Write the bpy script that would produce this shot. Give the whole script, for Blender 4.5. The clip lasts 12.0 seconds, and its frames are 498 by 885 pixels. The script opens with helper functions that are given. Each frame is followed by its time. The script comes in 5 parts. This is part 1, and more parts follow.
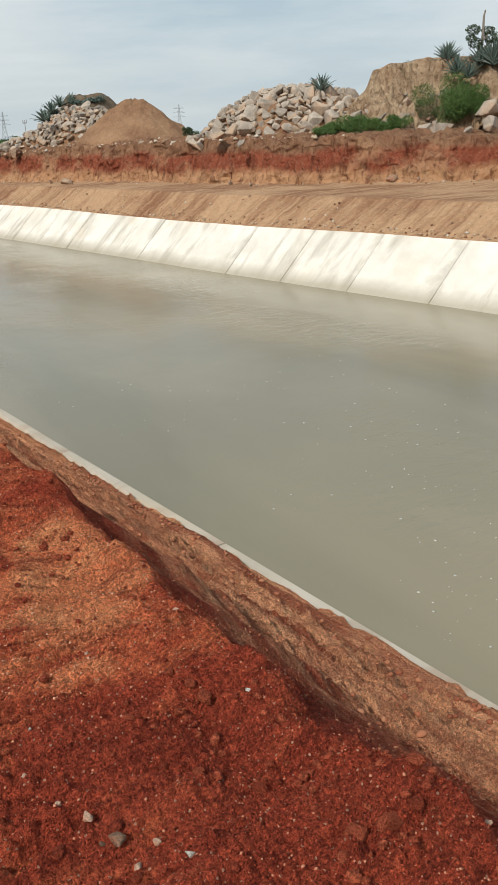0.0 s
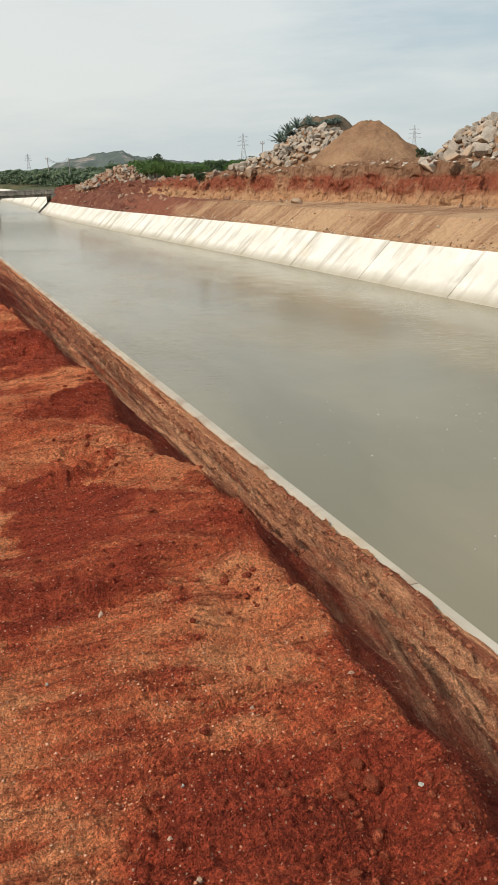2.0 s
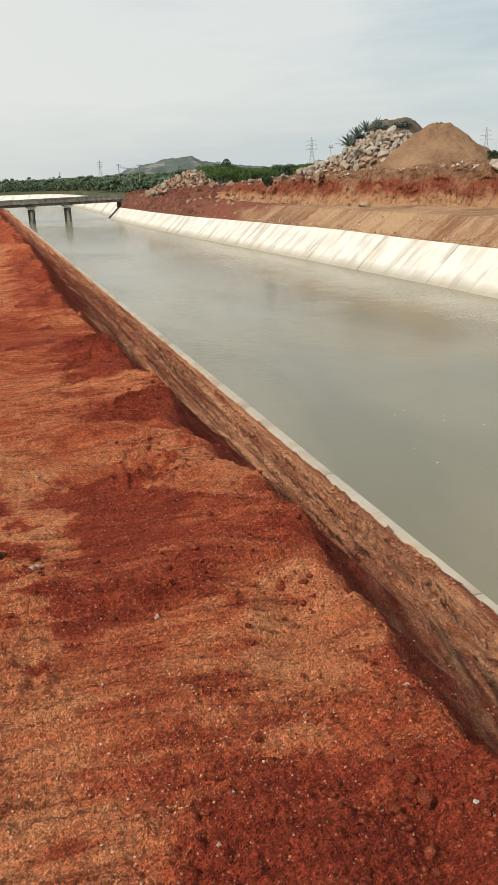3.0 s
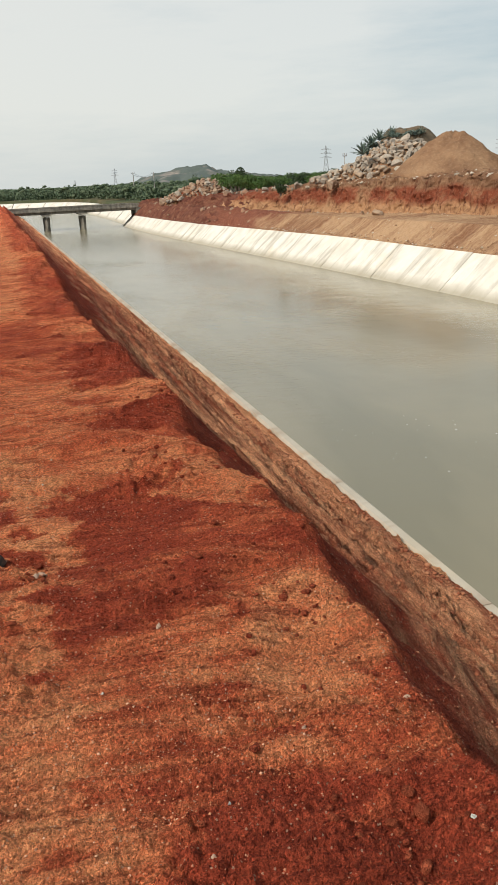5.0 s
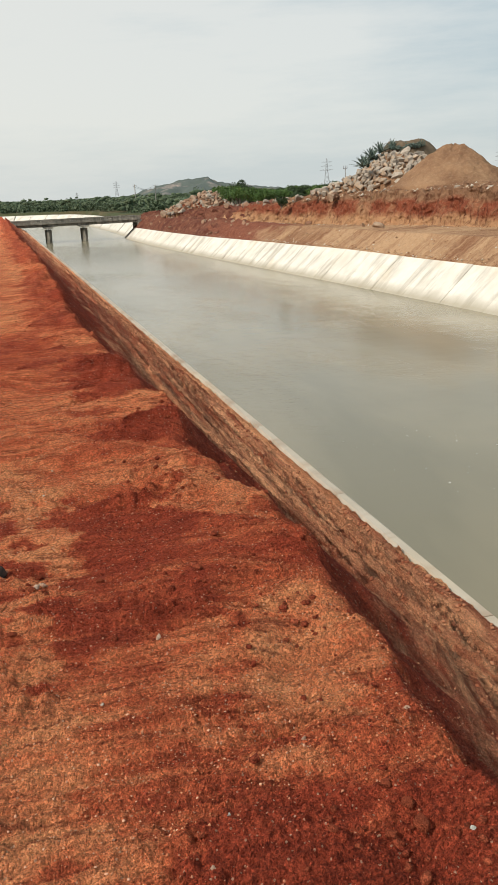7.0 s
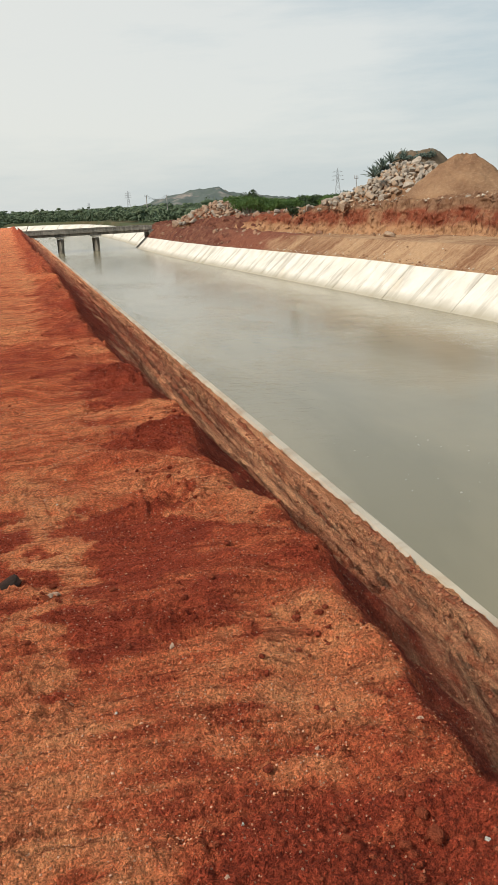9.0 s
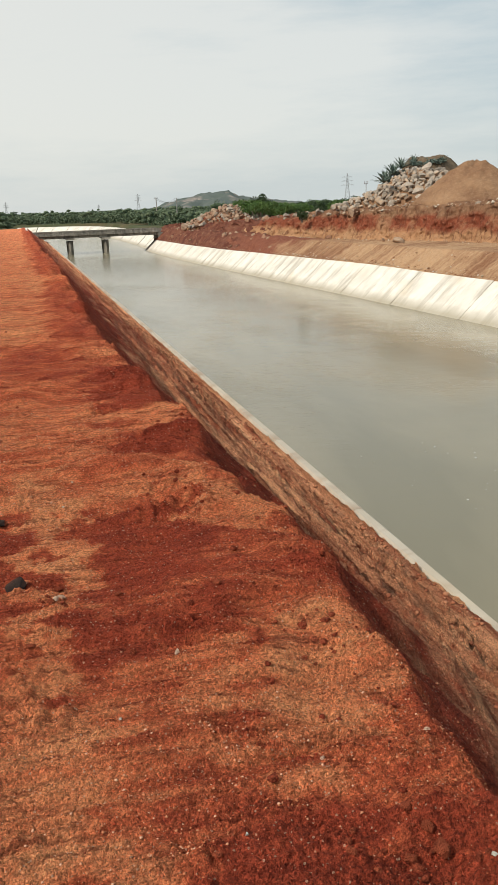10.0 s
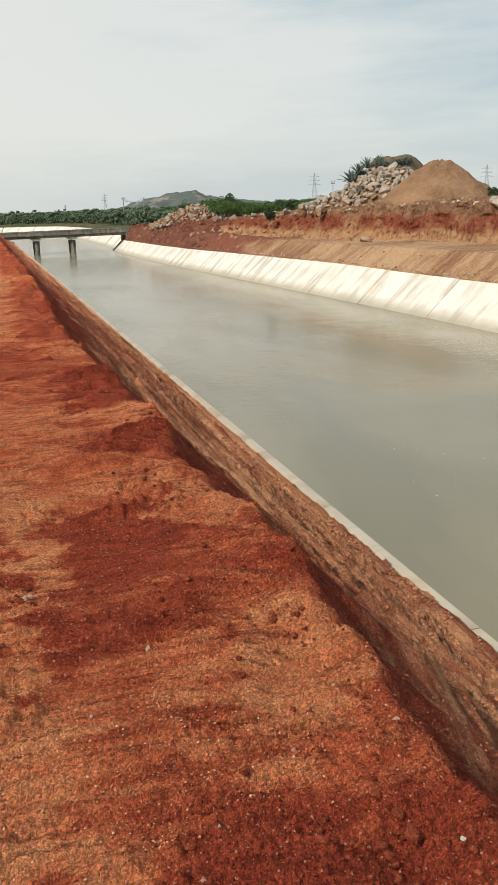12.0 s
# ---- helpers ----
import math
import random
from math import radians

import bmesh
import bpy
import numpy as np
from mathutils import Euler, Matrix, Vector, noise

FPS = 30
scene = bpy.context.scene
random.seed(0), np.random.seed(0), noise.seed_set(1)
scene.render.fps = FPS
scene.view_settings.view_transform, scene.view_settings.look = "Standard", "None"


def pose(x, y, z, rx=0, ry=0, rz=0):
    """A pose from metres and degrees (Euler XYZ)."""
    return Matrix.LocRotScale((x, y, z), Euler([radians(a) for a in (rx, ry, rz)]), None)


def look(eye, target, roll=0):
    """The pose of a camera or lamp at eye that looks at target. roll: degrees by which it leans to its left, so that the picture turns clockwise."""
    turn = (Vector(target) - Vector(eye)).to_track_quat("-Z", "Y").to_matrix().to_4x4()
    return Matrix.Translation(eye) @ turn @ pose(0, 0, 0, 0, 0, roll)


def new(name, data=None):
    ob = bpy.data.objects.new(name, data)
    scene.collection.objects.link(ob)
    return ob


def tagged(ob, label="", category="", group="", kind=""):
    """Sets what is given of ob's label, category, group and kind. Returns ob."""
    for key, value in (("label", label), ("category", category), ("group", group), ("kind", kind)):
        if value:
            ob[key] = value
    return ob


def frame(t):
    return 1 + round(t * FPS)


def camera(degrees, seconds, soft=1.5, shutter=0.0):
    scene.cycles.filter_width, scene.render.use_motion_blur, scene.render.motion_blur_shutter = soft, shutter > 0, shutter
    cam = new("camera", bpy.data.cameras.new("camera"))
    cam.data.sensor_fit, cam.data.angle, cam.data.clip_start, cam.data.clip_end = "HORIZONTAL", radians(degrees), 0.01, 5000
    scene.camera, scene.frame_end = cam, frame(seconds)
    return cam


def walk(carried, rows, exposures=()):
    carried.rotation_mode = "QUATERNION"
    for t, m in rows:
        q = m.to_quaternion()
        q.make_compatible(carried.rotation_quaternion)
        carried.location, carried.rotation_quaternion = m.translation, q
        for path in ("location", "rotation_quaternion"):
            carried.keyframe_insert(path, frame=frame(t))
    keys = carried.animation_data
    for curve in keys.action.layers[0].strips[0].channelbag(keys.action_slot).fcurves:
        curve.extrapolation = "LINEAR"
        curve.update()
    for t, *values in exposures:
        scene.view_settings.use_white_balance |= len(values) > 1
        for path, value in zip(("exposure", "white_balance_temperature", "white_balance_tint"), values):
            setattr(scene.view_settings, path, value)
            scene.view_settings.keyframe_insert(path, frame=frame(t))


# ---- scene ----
cam = camera(33.2, 12.0, soft=0.85)

PATH = [
    (0, (-0.05, -0.036, 1.525), (1.052, 1.481, 0.831), -2.5),
    (0.5, (-0.044, 0.043, 1.541), (1.023, 1.597, 0.874), -0.7),
    (1, (-0.027, 0.101, 1.538), (0.945, 1.728, 0.898), -0.9),
    (1.5, (0.043, 0.134, 1.542), (0.843, 1.853, 0.905), -1.4),
    (2, (0.092, 0.13, 1.547), (0.778, 1.898, 0.913), -2.1),
    (2.5, (0.106, 0.133, 1.55), (0.706, 1.935, 0.923), -2.4),
    (3, (0.116, 0.131, 1.549), (0.659, 1.953, 0.93), -2.7),
    (5, (0.154, 0.122, 1.555), (0.67, 1.959, 0.954), -2.7),
    (5.5, (0.154, 0.124, 1.555), (0.673, 1.965, 0.968), -2.6),
    (6, (0.151, 0.118, 1.555), (0.671, 1.959, 0.97), -2.6),
    (6.5, (0.154, 0.107, 1.56), (0.676, 1.949, 0.982), -2.6),
    (7, (0.154, 0.109, 1.558), (0.671, 1.954, 0.983), -2.7),
    (9, (0.141, 0.1, 1.565), (0.636, 1.957, 1.012), -2.8),
    (9.5, (0.136, 0.112, 1.568), (0.62, 1.975, 1.024), -2.5),
    (10, (0.137, 0.119, 1.568), (0.619, 1.982, 1.024), -2.1),
    (10.5, (0.146, 0.118, 1.565), (0.628, 1.982, 1.022), -2.2),
    (11, (0.141, 0.111, 1.562), (0.631, 1.973, 1.019), -2.3),
    (11.5, (0.136, 0.102, 1.562), (0.65, 1.957, 1.018), -2.2),
    (12, (0.139, 0.102, 1.557), (0.689, 1.945, 1.01), -2.2),
]
walk(cam, [(t, look(e, g, r)) for t, e, g, r in PATH],
     exposures=[(0, -0.05, 6350, 10), (1.0, -0.03, 6420, 10), (2.5, 0.0, 6650, 10), (12, 0.0, 6700, 10)])

# ---- light: hazy sun from the left and a little behind, thin cloud over a pale sky ----
SUN_AZ, SUN_EL = 243.0, 45.0          # degrees from +Y clockwise, degrees up
sun = new("sun", bpy.data.lights.new("sun", "SUN"))
sun.data.energy, sun.data.angle, sun.data.color = 3.5, radians(5), (1.0, 0.94, 0.85)
_sd = Vector((math.sin(radians(SUN_AZ)) * math.cos(radians(SUN_EL)), math.cos(radians(SUN_AZ)) * math.cos(radians(SUN_EL)), math.sin(radians(SUN_EL))))
sun.matrix_world = look(_sd * 100, (0, 0, 0))


def node(nt, kind, **kw):
    n = nt.nodes.new(kind)
    for k, v in kw.items():
        if k in n.inputs.keys():
            n.inputs[k].default_value = v
    return n


def build_world():
    w = bpy.data.worlds.new("sky")
    scene.world = w
    w.use_nodes = True
    nt = w.node_tree
    nt.nodes.clear()
    L = nt.links.new
    out, bg = nt.nodes.new("ShaderNodeOutputWorld"), nt.nodes.new("ShaderNodeBackground")
    sky = nt.nodes.new("ShaderNodeTexSky")
    sky.sky_type, sky.sun_disc = "NISHITA", False
    sky.sun_elevation, sky.sun_rotation = radians(SUN_EL), radians(SUN_AZ)
    sky.air_density, sky.dust_density = 1.0, 2.5
    # thin high cloud: broad soft streaks over the whole dome, denser toward the horizon
    tc = nt.nodes.new("ShaderNodeTexCoord")
    sep = nt.nodes.new("ShaderNodeSeparateXYZ")
    L(tc.outputs["Generated"], sep.inputs[0])
    mp = nt.nodes.new("ShaderNodeMapping")
    mp.inputs["Scale"].default_value = (1.0, 1.0, 5.5)
    mp.inputs["Location"].default_value = (3.1, 0.4, 0.7)
    L(tc.outputs["Generated"], mp.inputs["Vector"])
    nz = node(nt, "ShaderNodeTexNoise", Scale=1.7, Detail=8.0, Roughness=0.58)
    L(mp.outputs[0], nz.inputs["Vector"])
    cr = nt.nodes.new("ShaderNodeValToRGB")
    cr.color_ramp.elements[0].position, cr.color_ramp.elements[0].color = 0.41, (3.1, 4.8, 5.9, 1)
    cr.color_ramp.elements[1].position, cr.color_ramp.elements[1].color = 0.62, (6.9, 7.65, 7.95, 1)
    L(nz.outputs["Fac"], cr.inputs["Fac"])
    # pale haze at the horizon
    hz = nt.nodes.new("ShaderNodeMapRange")
    hz.inputs["From Min"].default_value, hz.inputs["From Max"].default_value = 0.0, 0.30
    hz.inputs["To Min"].default_value, hz.inputs["To Max"].default_value = 0.65, 0.0
    L(sep.outputs["Z"], hz.inputs["Value"])
    dot = nt.nodes.new("ShaderNodeVectorMath")
    dot.operation = "DOT_PRODUCT"
    dot.inputs[1].default_value = (-0.75, 0.66, 0.0)
    L(tc.outputs["Generated"], dot.inputs[0])
    side = nt.nodes.new("ShaderNodeMapRange")
    side.inputs["From Min"].default_value, side.inputs["From Max"].default_value = -0.1, 0.75
    side.inputs["To Min"].default_value, side.inputs["To Max"].default_value = 0.0, 0.62
    L(dot.outputs["Value"], side.inputs["Value"])
    veil = nt.nodes.new("ShaderNodeMix")
    veil.data_type = "RGBA"
    thick = nt.nodes.new("ShaderNodeMapRange")
    thick.inputs["From Min"].default_value, thick.inputs["From Max"].default_value = 0.38, 0.62
    thick.inputs["To Min"].default_value, thick.inputs["To Max"].default_value = 0.25, 1.55
    L(nz.outputs["Fac"], thick.inputs["Value"])
    dense = nt.nodes.new("ShaderNodeMath")
    dense.operation, dense.use_clamp = "MULTIPLY", True
    L(side.outputs[0], dense.inputs[0])
    L(thick.outputs[0], dense.inputs[1])
    L(dense.outputs[0], veil.inputs["Factor"])
    L(cr.outputs[0], veil.inputs["A"])
    veil.inputs["B"].default_value = (8.7, 8.85, 8.5, 1)
    m1 = nt.nodes.new("ShaderNodeMix")
    m1.data_type = "RGBA"
    L(hz.outputs[0], m1.inputs["Factor"])
    L(veil.outputs["Result"], m1.inputs["A"])
    m1.inputs["B"].default_value = (8.3, 8.6, 8.35, 1)
    m2 = nt.nodes.new("ShaderNodeMix")
    m2.data_type = "RGBA"
    m2.inputs["Factor"].default_value = 0.85
    L(sky.outputs[0], m2.inputs["A"])
    L(m1.outputs["Result"], m2.inputs["B"])
    L(m2.outputs["Result"], bg.inputs["Color"])
    bg.inputs["Strength"].default_value = 0.1
    L(bg.outputs[0], out.inputs["Surface"])


build_world()
scene.view_settings.exposure = 0.0

# ---- numeric noise for the ground ----


def _hash(ix, iy, seed):
    h = (ix.astype(np.int64) * 374761393 + iy.astype(np.int64) * 668265263 + seed * 974711) & 0xFFFFFFFF
    h = ((h ^ (h >> 13)) * 1274126177) & 0xFFFFFFFF
    return ((h ^ (h >> 16)) & 0xFFFF) / 65535.0


def vnoise(x, y, seed=0):
    """Value noise from -1 to 1 at arrays x, y."""
    x, y = np.asarray(x, float), np.asarray(y, float)
    ix, iy = np.floor(x), np.floor(y)
    fx, fy = x - ix, y - iy
    fx, fy = fx * fx * (3 - 2 * fx), fy * fy * (3 - 2 * fy)
    a, b = _hash(ix, iy, seed), _hash(ix + 1, iy, seed)
    c, d = _hash(ix, iy + 1, seed), _hash(ix + 1, iy + 1, seed)
    return 2 * ((a + (b - a) * fx) * (1 - fy) + (c + (d - c) * fx) * fy) - 1


def fbm(x, y, seed=0, octaves=4, gain=0.5):
    s, a = 0, 1.0
    for k in range(octaves):
        s = s + a * vnoise(x * 2 ** k + 17.3 * k, y * 2 ** k - 9.1 * k, seed + k)
        a *= gain
    return s


def worley(x, y, seed=0):
    """Distance to the nearest of one scattered point a cell."""
    x, y = np.asarray(x, float), np.asarray(y, float)
    ix, iy = np.floor(x), np.floor(y)
    best = np.full(x.shape, 9.0)
    for dx in (-1, 0, 1):
        for dy in (-1, 0, 1):
            cx, cy = ix + dx, iy + dy
            best = np.minimum(best, np.hypot(cx + _hash(cx, cy, seed) - x, cy + _hash(cx, cy, seed + 7) - y))
    return best


def ease(a, b, v):
    t = np.clip((v - a) / (b - a), 0, 1)
    return t * t * (3 - 2 * t)


# ---- materials ----


class Mat:
    """A node material with a Principled shader and short helpers."""

    def __init__(self, name, rough=0.9, spec=0.3):
        self.m = bpy.data.materials.new(name)
        self.m.use_nodes = True
        self.nt = self.m.node_tree
        self.b = self.nt.nodes["Principled BSDF"]
        self.b.inputs["Roughness"].default_value = rough
        self.b.inputs["Specular IOR Level"].default_value = spec
        self.tc = self.nt.nodes.new("ShaderNodeTexCoord")
        self.link = self.nt.links.new

    def coords(self, scale=(1, 1, 1), rot=(0, 0, 0), src="Object"):
        mp = self.nt.nodes.new("ShaderNodeMapping")
        mp.inputs["Scale"].default_value = scale
        mp.inputs["Rotation"].default_value = [radians(a) for a in rot]
        self.link(self.tc.outputs[src], mp.inputs["Vector"])
        return mp.outputs[0]

    def noise(self, scale, detail=4.0, rough=0.55, at=None, dist=0.0):
        n = node(self.nt, "ShaderNodeTexNoise", Scale=scale, Detail=detail, Roughness=rough, Distortion=dist)
        self.link(at if at is not None else self.tc.outputs["Object"], n.inputs["Vector"])
        return n.outputs["Fac"]

    def cells(self, scale, feature="F1", at=None, out="Distance"):
        n = node(self.nt, "ShaderNodeTexVoronoi", Scale=scale)
        n.feature = feature
        self.link(at if at is not None else self.tc.outputs["Object"], n.inputs["Vector"])
        return n.outputs[out]

    def span(self, fac, lo, hi, to0=0.0, to1=1.0):
        n = self.nt.nodes.new("ShaderNodeMapRange")
        n.inputs["From Min"].default_value, n.inputs["From Max"].default_value = lo, hi
        n.inputs["To Min"].default_value, n.inputs["To Max"].default_value = to0, to1
        self.link(fac, n.inputs["Value"])
        return n.outputs[0]

    def mix(self, fac, a, b, mode="MIX"):
        n = self.nt.nodes.new("ShaderNodeMix")
        n.data_type, n.blend_type = "RGBA", mode
        for sock, v in ((n.inputs["Factor"], fac), (n.inputs["A"], a), (n.inputs["B"], b)):
            if isinstance(v, (int, float)):
                sock.default_value = v
            elif isinstance(v, tuple):
                sock.default_value = (*v, 1) if len(v) == 3 else v
            else:
                self.link(v, sock)
        return n.outputs["Result"]

    def calc(self, op, a, b=0.0):
        n = self.nt.nodes.new("ShaderNodeMath")
        n.operation = op
        for sock, v in zip(n.inputs, (a, b)):
            if isinstance(v, (int, float)):
                sock.default_value = v
            else:
                self.link(v, sock)
        return n.outputs[0]

    def rand(self):
        n = self.nt.nodes.new("ShaderNodeObjectInfo")
        return n.outputs["Random"]

    def island(self):
        n = self.nt.nodes.new("ShaderNodeNewGeometry")
        return n.outputs["Random Per Island"]

    def color(self, c):
        if isinstance(c, tuple):
            self.b.inputs["Base Color"].default_value = (*c, 1)
        else:
            self.link(c, self.b.inputs["Base Color"])
        return self

    def bump(self, height, strength=0.5, distance=0.02):
        n = self.nt.nodes.new("ShaderNodeBump")
        n.inputs["Strength"].default_value, n.inputs["Distance"].default_value = strength, distance
        self.link(height, n.inputs["Height"])
        if self.b.inputs["Normal"].links:
            self.link(self.b.inputs["Normal"].links[0].from_socket, n.inputs["Normal"])
        self.link(n.outputs[0], self.b.inputs["Normal"])
        return self


RED, ORANGE, TAN, DARKRED = (0.450, 0.078, 0.037), (0.740, 0.184, 0.076), (0.920, 0.365, 0.162), (0.200, 0.030, 0.016)


def grained(k, c):
    """Gives every soil grain a shade of its own."""
    for scale, lo, hi in ((120, 0.66, 1.32), (260, 0.74, 1.24)):
        sep = k.nt.nodes.new("ShaderNodeSeparateColor")
        k.link(k.cells(scale, out="Color"), sep.inputs[0])
        g = k.span(sep.outputs[0], 0.0, 1.0, lo, hi)
        comb = k.nt.nodes.new("ShaderNodeCombineColor")
        for ch in range(3):
            k.link(g, comb.inputs[ch])
        c = k.mix(1.0, c, comb.outputs[0], "MULTIPLY")
    return c


def mat_clod():
    """Crumbly lumps of the same red soil."""
    k = Mat("soil_clods", 0.95, 0.1)
    c = k.mix(k.island(), (0.270, 0.050, 0.025), (0.47, 0.115, 0.055))
    c = k.mix(k.span(k.noise(30, 6, 0.7), 0.36, 0.58, 0.5, 0.0), c, (0.16, 0.026, 0.013))
    k.color(grained(k, c))
    k.bump(k.noise(60, 6, 0.75), 1.0, 0.02)
    k.bump(k.span(k.cells(150), 0.0, 0.6, 1, 0), 1.0, 0.006)
    return k.m


def mat_bank():
    """Red lateritic soil, worn to orange gravel on top, over a brown slope raked along the canal."""
    k = Mat("red_soil", 0.95, 0.12)

    def attribute(name):
        n = k.nt.nodes.new("ShaderNodeAttribute")
        n.attribute_name = name
        return n.outputs["Fac"]
    worn, slope = attribute("worn"), attribute("slope")
    streak = k.noise(1.0, 7, 0.72, k.coords((1.6, 9.0, 3.0), (0, 0, 6)), 0.4)
    mid = k.noise(3.4, 8, 0.72)
    f = k.calc("ADD", k.calc("MULTIPLY", worn, 0.46), k.calc("MULTIPLY", k.calc("SUBTRACT", streak, 0.5), 1.25))
    f = k.calc("ADD", f, k.calc("MULTIPLY", k.calc("SUBTRACT", mid, 0.5), 1.15))
    c = k.mix(k.span(f, -0.16, 0.30), RED, ORANGE)
    c = k.mix(k.span(f, 0.18, 0.72), c, TAN)
    c = k.mix(k.span(f, -0.50, -0.16, 0.55, 0.0), c, DARKRED)
    scrape = k.noise(1.0, 7, 0.75, k.coords((3.0, 30.0, 8.0), (0, 0, 9)), 0.3)
    # the scrapes' troughs get their shade as dark red in the colour
    c = k.mix(k.span(scrape, 0.38, 0.50, 0.70, 0.0), c, DARKRED)
    # the raked slope below the edge
    rake = k.noise(1.0, 6, 0.66, k.coords((4.5, 0.16, 4.5), (0, 0, 1.5)), 0.25)
    fine_rake = k.noise(1.0, 5, 0.70, k.coords((17, 0.55, 17), (0, 0, -1)), 0.2)
    r = k.calc("ADD", k.calc("MULTIPLY", rake, 0.65), k.calc("MULTIPLY", fine_rake, 0.35))
    sc = k.mix(k.span(r, 0.42, 0.575), (0.340, 0.090, 0.045), (0.88, 0.430, 0.225))
    sc = k.mix(k.span(k.noise(1.3, 6, 0.68), 0.46, 0.64, 0, 0.50), sc, (0.44, 0.140, 0.070))
    at = k.calc("ADD", slope, k.calc("MULTIPLY", k.calc("SUBTRACT", k.noise(3.0, 6, 0.7), 0.5), 1.3))
    c = k.mix(k.span(at, 0.18, 0.84), c, sc)
    c = grained(k, c)
    chips = k.nt.nodes.new("ShaderNodeSeparateColor")
    k.link(k.cells(95, out="Color"), chips.inputs[0])
    isp = k.calc("MULTIPLY", k.calc("GREATER_THAN", chips.outputs[1], 0.93), k.calc("LESS_THAN", k.cells(95), 0.36))
    c = k.mix(k.calc("MULTIPLY", isp, 0.6), c, (0.78, 0.48, 0.32))
    k.color(c)
    k.bump(k.noise(22, 7, 0.78), 0.9, 0.030)
    k.bump(scrape, 0.9, 0.050)
    k.bump(k.span(k.cells(120), 0.0, 0.6, 1, 0), 1.0, 0.014)
    k.bump(k.span(k.cells(260), 0.0, 0.6, 1, 0), 1.0, 0.006)
    return k.m


def mat_right_soil():
    """Brown earth slope and haul road, raked down the slope."""
    k = Mat("brown_soil", 0.95, 0.12)
    big = k.noise(0.16, 5, 0.6)
    rake = k.noise(1.0, 6, 0.66, k.coords((0.22, 2.1, 0.22), (0, 0, 14)), 0.5)
    f = k.calc("ADD", k.calc("MULTIPLY", big, 0.60), k.calc("MULTIPLY", rake, 0.55))
    c = k.mix(k.span(f, 0.46, 0.64), (0.225, 0.098, 0.048), (0.50, 0.310, 0.172))
    g = k.noise(6, 6, 0.7)
    c = k.mix(k.span(g, 0.35, 0.7), k.mix(0.3, c, (0.12, 0.045, 0.026)), k.mix(0.2, c, (0.55, 0.40, 0.26)))
    spill = k.nt.nodes.new("ShaderNodeAttribute")
    spill.attribute_name = "spill"
    sp = k.calc("ADD", spill.outputs["Fac"], k.calc("MULTIPLY", k.calc("SUBTRACT", k.noise(0.8, 6, 0.7), 0.5), 1.3))
    c = k.mix(k.span(sp, 0.3, 0.75), c, k.mix(k.span(g, 0.38, 0.62), (0.135, 0.042, 0.027), (0.27, 0.105, 0.062)))
    k.color(c)
    k.bump(rake, 0.9, 0.16)
    k.bump(g, 0.7, 0.10)
    return k.m


def mat_cliff():
    """Cut face: deep red band over ochre weathered ground, brown topsoil above."""
    k = Mat("cut_face", 0.95, 0.12)
    sep = k.nt.nodes.new("ShaderNodeSeparateXYZ")
    k.link(k.tc.outputs["Object"], sep.inputs[0])
    z = k.calc("ADD", sep.outputs["Z"], k.calc("MULTIPLY", k.calc("SUBTRACT", k.noise(0.35, 4, 0.6), 0.5), 1.3))
    c = k.mix(k.span(z, -0.80, -0.35), (0.52, 0.280, 0.145), (0.285, 0.078, 0.040))
    c = k.mix(k.span(z, 0.28, 0.62), c, (0.285, 0.150, 0.085))
    och = k.noise(0.33, 5, 0.62)
    c = k.mix(k.span(och, 0.52, 0.68, 0, 0.70), c, (0.52, 0.32, 0.175))
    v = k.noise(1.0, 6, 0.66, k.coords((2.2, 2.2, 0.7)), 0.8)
    # colour turns darker where this noise sinks the bump
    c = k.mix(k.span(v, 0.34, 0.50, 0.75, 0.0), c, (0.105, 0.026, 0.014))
    g = k.noise(5, 6, 0.7)
    c = k.mix(k.span(g, 0.5, 0.75, 0.0, 0.35), c, (0.55, 0.38, 0.25))
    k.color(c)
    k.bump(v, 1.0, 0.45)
    k.bump(g, 0.9, 0.15)
    return k.m


def mat_spill():
    """Raw red rubble tipped down the bank."""
    k = Mat("red_spill", 0.95, 0.12)
    n = k.noise(0.5, 6, 0.65)
    c = k.mix(k.span(n, 0.38, 0.64), (0.125, 0.040, 0.027), (0.23, 0.092, 0.058))
    c = k.mix(k.span(k.noise(1.6, 6, 0.7), 0.52, 0.68, 0, 0.6), c, (0.36, 0.19, 0.11))
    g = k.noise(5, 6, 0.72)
    # low values of the fine bump noise are coloured darker
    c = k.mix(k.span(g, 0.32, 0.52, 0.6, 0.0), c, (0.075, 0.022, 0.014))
    k.color(c)
    k.bump(k.noise(1.8, 6, 0.7), 0.9, 0.3)
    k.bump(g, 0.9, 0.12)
    return k.m


def mat_plain():
    """Far scrub ground."""
    k = Mat("far_ground", 0.95, 0.1)
    n = k.noise(0.02, 6, 0.6)
    c = k.mix(k.span(n, 0.42, 0.6), (0.075, 0.085, 0.045), (0.160, 0.105, 0.060))
    c = k.mix(k.span(k.noise(0.4, 5, 0.7), 0.4, 0.6, 0, 0.5), c, (0.05, 0.06, 0.025))
    k.color(c)
    return k.m


